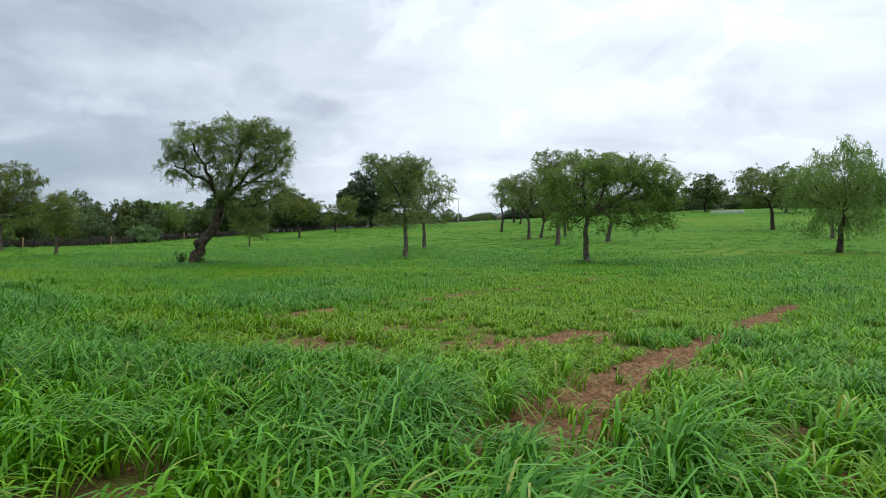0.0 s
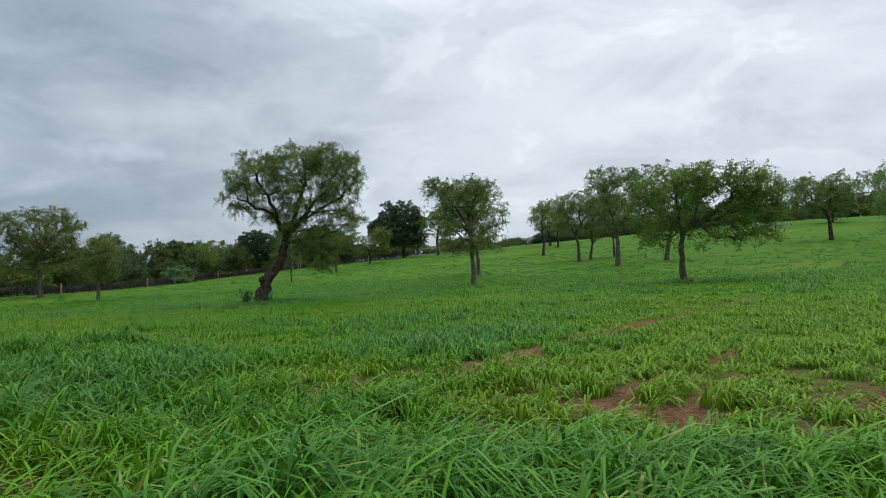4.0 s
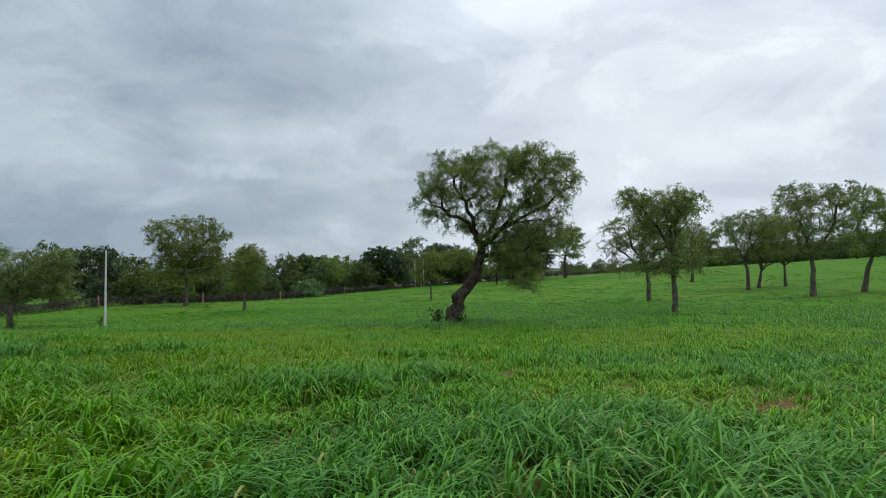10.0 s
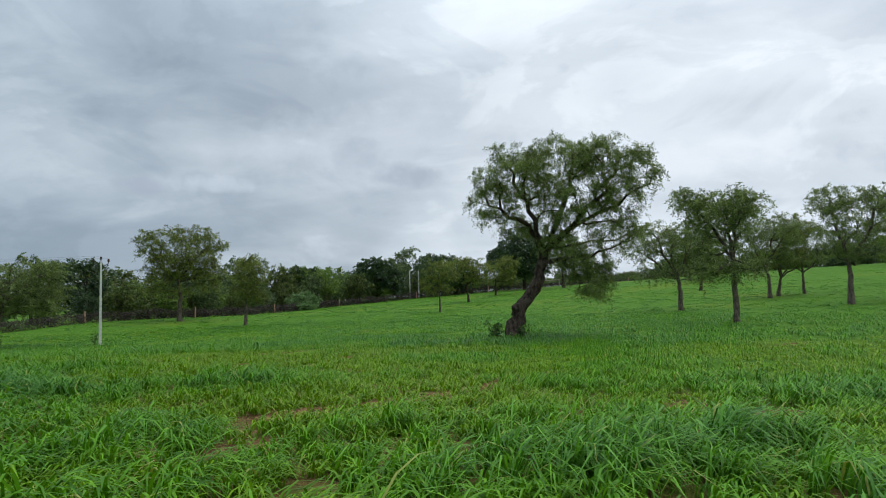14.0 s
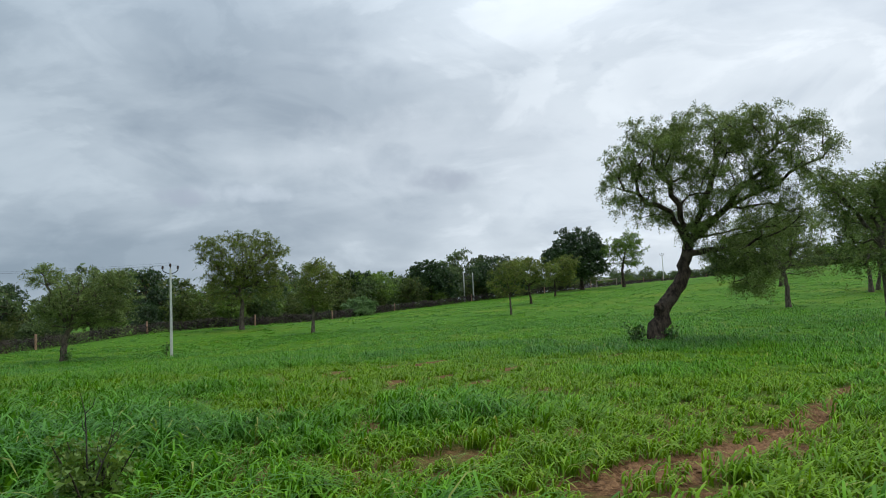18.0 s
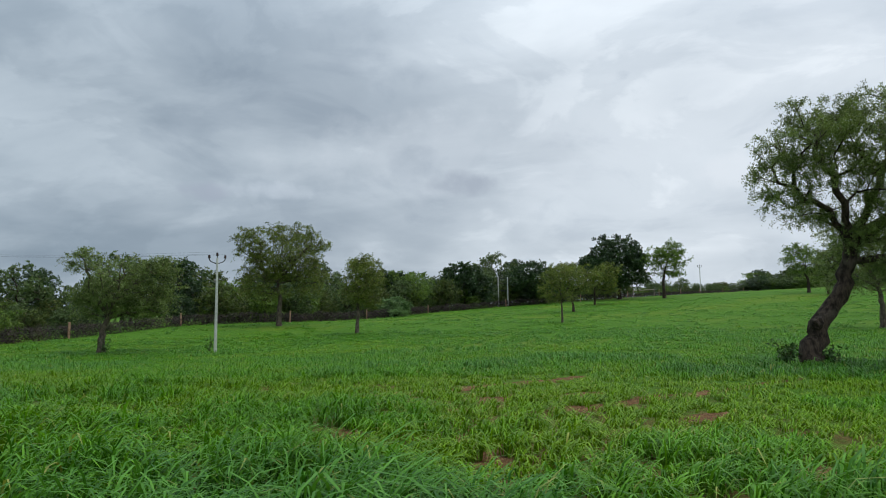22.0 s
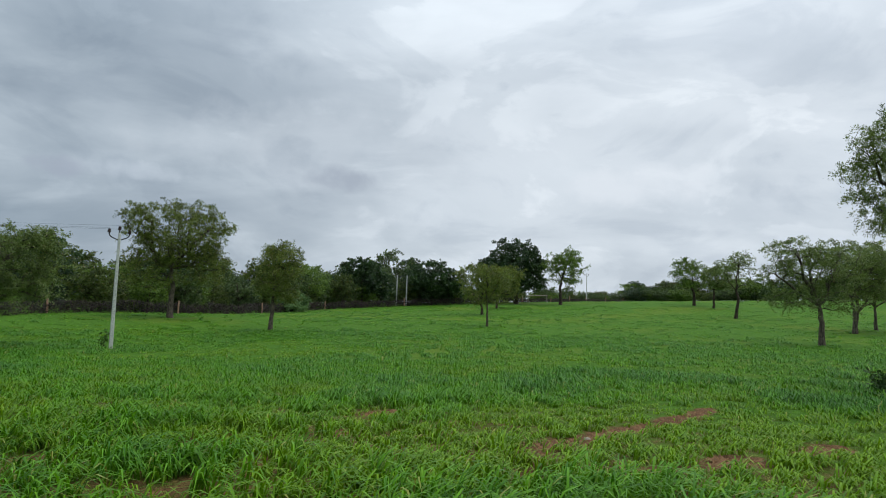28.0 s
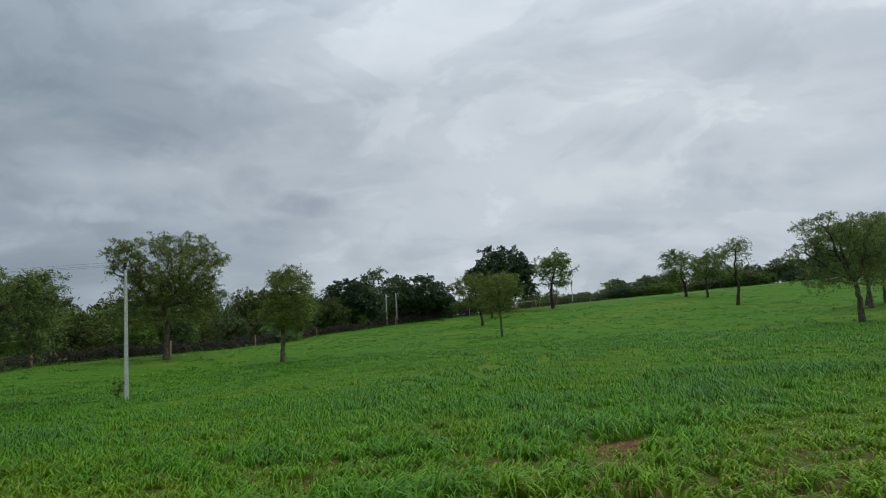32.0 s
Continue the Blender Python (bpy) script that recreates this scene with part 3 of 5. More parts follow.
# ------------------------------------------------------------------ crop and grass
def blade_mesh(name, x, y, z, tall, wide, turn, reach, droop, steps, lush, mat):
    """Arched tapering blades, one row of numbers each."""
    count = len(x)
    k = np.linspace(0, 1, steps + 1)
    out = np.stack([np.cos(turn), np.sin(turn)], 1)
    across = np.stack([-out[:, 1], out[:, 0]], 1)
    rows = []
    for i, t in enumerate(k):
        far = reach * (0.14 * t + 0.86 * t ** 2.3)
        up = tall * (t - droop * t ** 3.4)
        c = np.stack([x + out[:, 0] * far, y + out[:, 1] * far, z + up], 1)
        if i == steps:
            rows.append(c[:, None])
        else:
            w = wide * (0.55 + 0.9 * t) * (1 - t) ** 0.55 * 0.5
            side = np.stack([across[:, 0] * w, across[:, 1] * w, 0 * w], 1)
            rows.append(np.stack([c - side, c + side], 1))
    verts = np.concatenate(rows, 1)
    per = 2 * steps + 1
    base = (np.arange(count) * per)[:, None]
    quads = [[2 * i, 2 * i + 1, 2 * i + 3, 2 * i + 2] for i in range(steps - 1)]
    pattern = np.array([v for q in quads for v in q] + [2 * steps - 2, 2 * steps - 1, 2 * steps], np.int64)
    sizes = np.tile([4] * (steps - 1) + [3], count)
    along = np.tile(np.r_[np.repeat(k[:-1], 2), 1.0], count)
    return mesh_of(name, verts.reshape(-1, 3), (base + pattern[None]).ravel(), sizes, mat, False,
                   (("lush", np.repeat(lush, per)), ("along", along)))


def sow(name, near, far, box, plants, blades, steps, wider, label, keep=None, tall=(0.25, 0.47), mat=None, flat_lush=None, arch=0.0):
    """A strip of crop between two distances from the walked line: plants per square metre, blades per plant."""
    x0, y0, x1, y1 = box
    # the plants stand together in tussocks
    total = int((x1 - x0) * (y1 - y0) * plants / 6)
    x, y = RNG.uniform(x0, x1, total), RNG.uniform(y0, y1, total)
    d = from_path(x, y)
    ok = (d >= near) & (d < far)
    x, y = np.repeat(x[ok], 6), np.repeat(y[ok], 6)
    vigour = np.repeat(RNG.uniform(-0.5, 0.5, int(ok.sum())), 6)
    x, y = x + RNG.normal(0, 0.10 * wider ** 0.6, len(x)), y + RNG.normal(0, 0.10 * wider ** 0.6, len(x))
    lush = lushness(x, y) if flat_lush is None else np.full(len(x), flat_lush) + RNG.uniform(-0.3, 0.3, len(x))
    if near >= 24:
        lush = np.minimum(lush, 0.68)
    ok = RNG.uniform(0, 1, len(x)) < (0.76 + 0.24 * lush)
    ok &= RNG.uniform(0, 1, len(x)) > np.maximum(bare_soil(x, y) * 0.92, track_bare(x, y) * 1.2)
    if keep is not None:
        ok &= keep(x, y)
    x, y, lush, vigour = x[ok], y[ok], np.clip(lush[ok] + 0.5 * vigour[ok], 0, 1), vigour[ok]
    plant_tall = (1 + 0.5 * vigour) * (tall[0] + (tall[1] - tall[0]) * lush) * RNG.uniform(0.75, 1.25, len(x))
    plant_tall = plant_tall * (0.6 + 0.45 * value_noise(x, y, 0.8, 91) + 0.45 * value_noise(x, y, 2.1, 93))
    grow_turn = RNG.uniform(0, 2 * math.pi, len(x))
    x, y, lush, plant_tall, grow_turn = (np.repeat(v, blades) for v in (x, y, lush, plant_tall, grow_turn))
    count = len(x)
    turn = grow_turn + RNG.uniform(0, 2 * math.pi, count)
    # the wind leans the blades over to one side
    turn = np.arctan2(np.sin(turn) - 0.2, np.cos(turn) + 0.95)
    h = plant_tall * RNG.uniform(0.6, 1.15, count)
    x = x + RNG.normal(0, 0.03 * wider, count)
    y = y + RNG.normal(0, 0.03 * wider, count)
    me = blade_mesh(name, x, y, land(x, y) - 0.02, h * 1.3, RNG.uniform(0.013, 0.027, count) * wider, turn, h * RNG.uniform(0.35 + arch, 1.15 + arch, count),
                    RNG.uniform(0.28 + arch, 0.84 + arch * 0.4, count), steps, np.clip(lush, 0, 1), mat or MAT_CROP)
    return tagged(new(name, me), label, "crop" if mat is None else "grass", kind="stuff")


def field_side(x, y):
    s, d = track_places(x, y)
    return (d > 0.6) & fence_inside(x, y)


def verge_side(x, y):
    s, d = track_places(x, y)
    return (d < -0.85) & (d > -7) & (s > -10)


FENCE = [(-64.6, 47.5), (-65.3, 63.0), (-65.6, 78.5), (-59.4, 91.0), (-55.4, 107.0), (-51.5, 126.5), (-40.5, 142.5), (-27.0, 152.5), (-17.5, 165.0),
         (-10.5, 173.0), (1.0, 195.0), (22.0, 226.0)]


def fence_inside(x, y):
    """True on the field's side of the fence."""
    edge = np.interp(y, [p[1] for p in FENCE], [p[0] for p in FENCE])
    return x > edge + 0.8


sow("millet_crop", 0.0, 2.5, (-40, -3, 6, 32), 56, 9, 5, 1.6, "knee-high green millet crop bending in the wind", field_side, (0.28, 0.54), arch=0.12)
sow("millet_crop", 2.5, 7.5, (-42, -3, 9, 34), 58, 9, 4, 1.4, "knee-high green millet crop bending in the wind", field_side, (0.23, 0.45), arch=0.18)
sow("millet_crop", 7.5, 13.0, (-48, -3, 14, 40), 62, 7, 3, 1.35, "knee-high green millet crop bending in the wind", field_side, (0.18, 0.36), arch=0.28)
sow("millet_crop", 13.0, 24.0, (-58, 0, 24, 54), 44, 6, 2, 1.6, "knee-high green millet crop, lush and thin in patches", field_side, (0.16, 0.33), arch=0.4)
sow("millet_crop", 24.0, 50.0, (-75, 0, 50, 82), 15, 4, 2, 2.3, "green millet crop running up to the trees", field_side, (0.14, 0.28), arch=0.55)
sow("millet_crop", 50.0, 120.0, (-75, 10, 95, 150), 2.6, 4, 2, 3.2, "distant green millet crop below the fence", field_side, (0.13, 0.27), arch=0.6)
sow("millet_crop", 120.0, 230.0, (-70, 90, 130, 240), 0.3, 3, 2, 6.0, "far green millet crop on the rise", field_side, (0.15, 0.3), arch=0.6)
sow("verge_grass", 0.0, 30.0, (-30, -8, 4, 20), 6, 5, 2, 2.2, "wild grass on the verge of the track", lambda x, y: (track_places(x, y)[1] < -0.85) & (track_places(x, y)[1] > -6) & (track_places(x, y)[0] <= -10), (0.2, 0.42), MAT_VERGE, 0.6)
sow("verge_grass", 0.0, 16.0, (-50, 14, -18, 38), 100, 8, 3, 0.9, "dense wild grass on the verge of the track", verge_side, (0.14, 0.32), MAT_VERGE, 0.6)
sow("verge_grass", 16.0, 45.0, (-66, 18, -36, 46), 26, 5, 2, 1.7, "dense wild grass on the verge of the track", verge_side, (0.2, 0.4), MAT_VERGE, 0.6)


def median(x, y):
    s, d = track_places(x, y)
    return (np.abs(d + 0.30) < 0.42) & (s > -45)


sow("verge_grass", 0.0, 30.0, (-56, -3, 2, 40), 120, 12, 3, 0.6, "short grass tufts between the wheel ruts", median, (0.09, 0.21), MAT_TUFT, 0.4)


# clods and crumbs of soil on the track and the bare patches
def clods():
    count = 60000
    x, y = RNG.uniform(-46, 9, count), RNG.uniform(-3, 36, count)
    # ploughed patches are strewn more thickly
    for x0, y0, x1, y1, w in BARE:
        many = int((math.hypot(x1 - x0, y1 - y0) + 2 * w) * w * 2 * 520)
        f = RNG.uniform(-0.2, 1.2, many)
        x = np.r_[x, x0 + (x1 - x0) * f + RNG.normal(0, w * 0.7, many)]
        y = np.r_[y, y0 + (y1 - y0) * f + RNG.normal(0, w * 0.7, many)]
    # and the loose shoulder between the track and the crop
    f, d = RNG.uniform(-16, 14, 9000), RNG.normal(1.12, 0.2, 9000)
    x, y = np.r_[x, TRACK_AT[0] + TRACK_DIR[0] * f + TRACK_SIDE[0] * d], np.r_[y, TRACK_AT[1] + TRACK_DIR[1] * f + TRACK_SIDE[1] * d]
    count = len(x)
    ok = (np.maximum(track_bare(x, y) * 0.75, bare_soil(x, y)) > RNG.uniform(0.2, 1.0, count)) & (from_path(x, y) < 16)
    x, y = x[ok], y[ok]
    r = 0.010 + (0.034 + 0.03 * bare_soil(x, y)) * RNG.uniform(0, 1, len(x)) ** 4
    turn = RNG.uniform(0, 6.28, len(x))
    shape = np.array([(1, 0, 0), (0.3, 0.9, 0.1), (-0.8, 0.5, 0), (-0.7, -0.6, 0.1), (0.4, -0.9, 0), (0.1, 0.1, 0.75)])
    c, s = np.cos(turn), np.sin(turn)
    v = shape[None] * r[:, None, None] * RNG.uniform(0.7, 1.3, (len(x), 6, 1))
    verts = np.stack([x[:, None] + c[:, None] * v[..., 0] - s[:, None] * v[..., 1], y[:, None] + s[:, None] * v[..., 0] + c[:, None] * v[..., 1],
                      land(x, y)[:, None] + v[..., 2] - 0.012], -1)
    tris = np.array([(0, 1, 5), (1, 2, 5), (2, 3, 5), (3, 4, 5), (4, 0, 5)])
    base = (np.arange(len(x)) * 6)[:, None, None]
    me = mesh_of("soil_clods", verts.reshape(-1, 3), (base + tris[None]).ravel(), np.full(len(x) * 5, 3), MAT_CLOD)
    tagged(new("soil_clods", me), "small reddish soil clods on bare ground", "soil", kind="stuff")


clods()
pebble = bmesh.new()
bmesh.ops.create_icosphere(pebble, subdivisions=2, radius=0.045)
for v in pebble.verts:
    v.co = Vector((v.co.x * 1.25, v.co.y * 0.9, v.co.z * 0.7)) * (1 + 0.3 * noise.noise(v.co * 14))
stone = part("stone", pebble, MAT_MUD, None)
stone.location = (-25.92, 30.65, float(land(-25.92, 30.65)) + 0.02)
tagged(stone, "small pale stone lying on the bare furrow", "stone")


def litter():
    """Dry stalks and dark crumbs of dung on the track."""
    count = 3200
    x, y = RNG.uniform(-46, 1, count), RNG.uniform(-2, 36, count)
    ok = (track_bare(x, y) > 0.6) & (from_path(x, y) < 14)
    x, y = x[ok], y[ok]
    m = len(x)
    turn, long, wide = RNG.uniform(0, 6.28, m), RNG.uniform(0.03, 0.12, m), RNG.uniform(0.004, 0.012, m)
    ox, oy = np.cos(turn), np.sin(turn)
    z = land(x, y) - 0.012
    c = np.stack([x, y, z], 1)
    l, w = np.stack([ox * long, oy * long, 0 * x], 1) / 2, np.stack([-oy * wide, ox * wide, 0 * x], 1) / 2
    up = np.stack([0 * x, 0 * x, 0.012 + wide * 0.5], 1)
    verts = np.stack([c - l - w, c + l - w, c + l + w, c - l + w, c + up, c + l * 0.6 + up * 0.8], 1).reshape(-1, 3)
    pattern = np.array([0, 1, 5, 0, 5, 4, 2, 3, 4, 2, 4, 5, 1, 2, 5, 3, 0, 4])
    me = mesh_of("track_litter", verts, ((np.arange(m) * 6)[:, None] + pattern[None]).ravel(), np.full(m * 6, 3), MAT_THORN)
    tagged(new("track_litter", me), "dry stalks and dark crumbs lying on the track", "litter", kind="stuff")


litter()


# ------------------------------------------------------------------ trees
def tube(points, radii, sides, rough=0.0, rng=None):
    """Verts and faces of a tapering tube along points."""
    points = np.asarray(points, float)
    ways = np.gradient(points, axis=0)
    ways /= np.linalg.norm(ways, axis=1, keepdims=True) + 1e-9
    ref = np.array([0.31, 0.95, 0.05])
    verts = []
    for p, w, r in zip(points, ways, radii):
        a = np.cross(w, ref)
        a /= np.linalg.norm(a) + 1e-9
        b = np.cross(w, a)
        k = np.arange(sides) * 2 * math.pi / sides
        rr = r * (1 + (rng.uniform(-rough, rough, sides) if rough else 0))
        verts.append(p + (np.cos(k) * rr)[:, None] * a + (np.sin(k) * rr)[:, None] * b)
    verts = np.concatenate(verts)
    rings = len(points)
    i = np.arange(rings - 1)[:, None] * sides
    j = np.arange(sides)[None]
    j2 = (j + 1) % sides
    quads = np.stack([i + j, i + j2, i + sides + j2, i + sides + j], -1).reshape(-1, 4)
    return verts, quads


def join(pieces):
    """Joins (verts, quads) pieces into one pair."""
    verts, quads, at = [], [], 0
    for v, q in pieces:
        verts.append(v)
        quads.append(q + at)
        at += len(v)
    return np.concatenate(verts), np.concatenate(quads)


def leaf_mesh(name, centres, per, spread, long, wide, droop, mat, rng, hang=0.0, simple=True):
    """Small folded leaves strewn about the ends of the twigs."""
    # each twig end bears a few feathery sprays that reach outwards and nod a little
    count = len(centres) * per
    sprays = 4
    c = np.repeat(centres, per, 0)
    way = rng.normal(0, 1, (len(centres), sprays, 3)) * np.array([1, 1, 0.7]) + np.array([0, 0, 0.25])
    way /= np.linalg.norm(way, axis=2, keepdims=True)
    way = way[np.repeat(np.arange(len(centres)), per), rng.integers(0, sprays, count)]
    far = rng.uniform(0, 1, (count, 1)) ** 0.8 * spread * 2.5
    off = way * far + rng.normal(0, spread * 0.20, (count, 3))
    off[:, 2] -= 0.45 * far[:, 0] ** 2 / (spread * 2.5)
    if hang:
        off[:, 2] -= np.abs(rng.normal(0, hang, count))
    c = c + off
    turn = rng.uniform(0, 2 * math.pi, count)
    tilt = rng.normal(-droop, 0.55, count)
    way = np.stack([np.cos(turn) * np.cos(tilt), np.sin(turn) * np.cos(tilt), np.sin(tilt)], 1)
    side = np.cross(way, rng.normal(0, 1, (count, 3)))
    side /= np.linalg.norm(side, axis=1, keepdims=True) + 1e-9
    size = rng.uniform(0.6, 1.35, (count, 1))
    l, w = way * size * long, side * size * wide * 0.5
    if simple:
        verts = np.stack([c - l * 0.5 - w, c - l * 0.5 + w, c + l * 0.5], 1).reshape(-1, 3)
        return mesh_of(name, verts, np.arange(count * 3), np.full(count, 3), mat)
    verts = np.stack([c - l * 0.5, c - w, c + l * 0.5, c + w], 1).reshape(-1, 3)
    flat = np.arange(count * 4)
    return mesh_of(name, verts, flat, np.full(count, 4), mat)


class Kind:
    """How a sort of tree looks."""

    def __init__(self, leaf, bark, per, spread, long, wide, droop=0.3, hang=0.0, tip=0.012):
        self.leaf, self.bark, self.per, self.spread, self.long, self.wide = leaf, bark, per, spread, long, wide
        self.droop, self.hang, self.tip = droop, hang, tip


def grow(rng, trunk, blobs, count, step, tip, trunk_radii, boughs=()):
    """A skeleton of branches from the trunk out to twig ends strewn through the crown's masses."""
    centres = np.array([b[:3] for b in blobs])
    sizes = np.array([b[3:] for b in blobs])
    weight = sizes.prod(1) ** 0.8
    pick = rng.choice(len(blobs), count, p=weight / weight.sum())
    way = rng.normal(0, 1, (count, 3))
    way /= np.linalg.norm(way, axis=1, keepdims=True)
    far = rng.uniform(0.25, 1.0, (count, 1)) ** 0.5 * rng.uniform(0.85, 1.12, (count, 1))
    ends = centres[pick] + way * far * sizes[pick]
    ends = ends[ends[:, 2] > 0.25]
    order = np.argsort(np.linalg.norm(ends - trunk[-1], axis=1))
    ends = ends[order]
    nodes = [np.array(p) for p in trunk]
    parent = list(range(-1, len(trunk) - 1))
    limb = [-1] * len(trunk)
    first = max(1, len(trunk) - 2)
    room = len(trunk) + len(ends) * 14 + 400
    table = np.full((room, 3), 1e9)
    table[first:len(trunk)] = np.array(trunk)[first:]
    extra = np.zeros(room)
    ends_at, limbs = [], 0
    # the main boughs come first; twigs find their way to them
    for line in boughs:
        at = int(np.argmin(np.linalg.norm(np.array(trunk) - line[0], axis=1)))
        own, limbs = limbs, limbs + 1
        before = nodes[at]
        for q in line[1:]:
            bits = max(1, int(round(np.linalg.norm(q - before) / step)))
            for k in range(1, bits + 1):
                nodes.append(before + (q - before) * k / bits + rng.normal(0, 0.17 * step, 3))
                parent.append(at)
                limb.append(own)
                at = len(nodes) - 1
                table[at], extra[at] = nodes[at], extra[parent[at]] + 0.35 * step
            before = q
    for end in ends:
        d = np.linalg.norm(table[:len(nodes)] - end, axis=1) + 0.28 * extra[:len(nodes)]
        d = d + 0.5 * np.maximum(table[:len(nodes), 2] - end[2], 0) * (table[:len(nodes), 0] < 1e8)
        p = int(d.argmin())
        start = nodes[p]
        gap = np.linalg.norm(end - start)
        bits = int(min(12, max(1, round(gap / step))))
        bow = rng.normal(0, 0.09 * gap, 3) + np.array([0, 0, 0.10 * gap])
        at = p
        if limb[p] < 0:
            own, limbs = limbs, limbs + 1
        else:
            own = limb[p]
        for k in range(1, bits + 1):
            f = k / bits
            q = start + (end - start) * f + bow * math.sin(math.pi * f) + rng.normal(0, 0.05 * step, 3)
            nodes.append(q)
            parent.append(at)
            limb.append(own)
            table[len(nodes) - 1] = q
            extra[len(nodes) - 1] = extra[at] + gap / bits
            at = len(nodes) - 1
        ends_at.append(at)
    total = np.zeros(len(nodes))
    for e in ends_at:
        at = e
        while at >= 0:
            total[at] += 1
            at = parent[at]
    radius = tip * np.maximum(total, 1) ** 0.51
    for k in range(len(trunk), len(nodes)):
        radius[k] = min(radius[k], trunk_radii[-1] * 0.8)
    children = [[] for _ in nodes]
    for k, p in enumerate(parent):
        if p >= 0 and k >= len(trunk):
            children[p].append(k)
    chains = []
    for k in range(len(nodes)):
        kids = sorted(children[k], key=lambda c: -radius[c])
        starts = kids if k < len(trunk) else kids[1:]
        for c in starts:
            chain, at = [k, c], c
            while children[at]:
                at = max(children[at], key=lambda q: radius[q])
                chain.append(at)
            chains.append(chain)
    return nodes, radius, chains, limb, ends_at


def tree(name, label, kind, x, y, az, trunk_line, masses, seed, clumps, base=0.2, split=True, per=None, step=0.5, sides=7, group="", boughs=None):
    """A tree whose trunk line and crown masses are given across the line of sight az, in metres from its foot."""
    rng = np.random.default_rng(seed)
    a = radians(az)
    right, deep = np.array([math.cos(a), math.sin(a), 0]), np.array([-math.sin(a), math.cos(a), 0])
    root = tagged(new(name), label, "tree" if "bush" not in name and "shrub" not in name else "bush", group)
    root.location = (x, y, float(land(x, y)))
    line = [np.array([0.0, 0.0, -0.25])]
    for u, w, *back in trunk_line:
        if w > 0.35:
            line.append(right * u + deep * (back[0] if back else rng.normal(0, 0.06)) + np.array([0, 0, w]))
    if len(line) < 2:
        line.append(np.array([0.05, 0, 0.4]))
    # finer trunk
    line = np.array(line)
    k = np.linspace(0, len(line) - 1, max(6, 3 * len(line)))
    fine = np.stack([np.interp(k, np.arange(len(line)), line[:, i]) for i in range(3)], 1)
    fine[1:-1] += rng.normal(0, base * 0.12, (len(fine) - 2, 3)) * [1, 1, 0]
    f = np.linspace(0, 1, len(fine))
    radii = base * (1 - 0.42 * f) * (1 + 0.45 * np.exp(-f * 9))
    blobs = []
    if group == FIELD:
        # the lowest boughs hang a little under the crown
        low = min(w - rw for u, w, ru, rw, *back in masses)
        left, wide = min(u - ru for u, w, ru, *back in masses), max(u + ru for u, w, ru, *back in masses)
        span = wide - left
        masses = list(masses) + [(left + span * f, max(low + 0.15, 1.9), span * 0.17, 0.55) for f in (0.24, 0.52, 0.78)]
        clumps = int(clumps * 1.12)
    for u, w, ru, rw, *back in masses:
        ru, rw = ru * 1.1, rw * 1.08
        d = rng.uniform(-0.35, 0.35) * ru + (back[0] if back else 0)
        blobs.append((*(right * u + deep * d + np.array([0, 0, w])), ru, ru * 0.95, rw))
    guides = [[right * u + deep * b + np.array([0, 0, w]) for u, w, b in way] for way in boughs or ()]
    if not guides and fine[-1][2] > 1.0:
        # a forked bough runs out into each of the larger masses
        for b in sorted(blobs, key=lambda b: -b[3] * b[5])[:5]:
            goal = np.array(b[:3])
            foot = fine[-1 - int(rng.integers(0, max(1, len(fine) // 5)))]
            mid = foot + (goal - foot) * 0.5 + np.array([rng.normal(0, 0.12), rng.normal(0, 0.12), rng.uniform(-0.12, 0.05)]) * np.linalg.norm(goal - foot)
            guides.append([foot, mid, goal])
    nodes, radius, chains, limb, ends_at = grow(rng, fine, blobs, clumps, step, kind.tip, radii, guides)
    v, q = tube(fine, radii, sides + 2, 0.07, rng)
    put_part("trunk", mesh_of("trunk", v, q.ravel(), np.full(len(q), 4), kind.bark, True), root)
    nodes = np.array(nodes)
    by_limb = {}
    for chain in chains:
        r = radius[chain].copy()
        r[0] = min(radius[chain[1]] * 1.15, radius[chain[0]]) if chain[0] >= len(fine) else radius[chain[1]] * 1.2
        r[-1] *= 0.5
        n_sides = 6 if r[1] > 0.06 else 4 if r[1] > 0.025 else 3
        by_limb.setdefault(limb[chain[1]], []).append(tube(nodes[chain], r, n_sides))
    groups = {}
    for e in ends_at:
        groups.setdefault(limb[e], []).append(nodes[e])
        for k in (1, 2):
            if e - k > len(fine) and limb[e - k] == limb[e] and rng.uniform() < 0.45:
                groups[limb[e]].append(nodes[e - k])
    per = per or kind.per
    if not split:
        v, q = join([t for some in by_limb.values() for t in some])
        put_part("bough", mesh_of("bough", v, q.ravel(), np.full(len(q), 4), kind.bark, True), root)
        cs = np.array([c for some in groups.values() for c in some])
        put_part("crown", leaf_mesh("crown", cs, per, kind.spread, kind.long, kind.wide, kind.droop, kind.leaf, rng, kind.hang, True), root)
        return root
    for key, some in by_limb.items():
        v, q = join(some)
        arm = put_part("limb", mesh_of("limb", v, q.ravel(), np.full(len(q), 4), kind.bark, True), root)
        if key in groups:
            put_part("foliage", leaf_mesh("foliage", np.array(groups[key]), per, kind.spread, kind.long, kind.wide, kind.droop, kind.leaf, rng, kind.hang), arm)
    return root


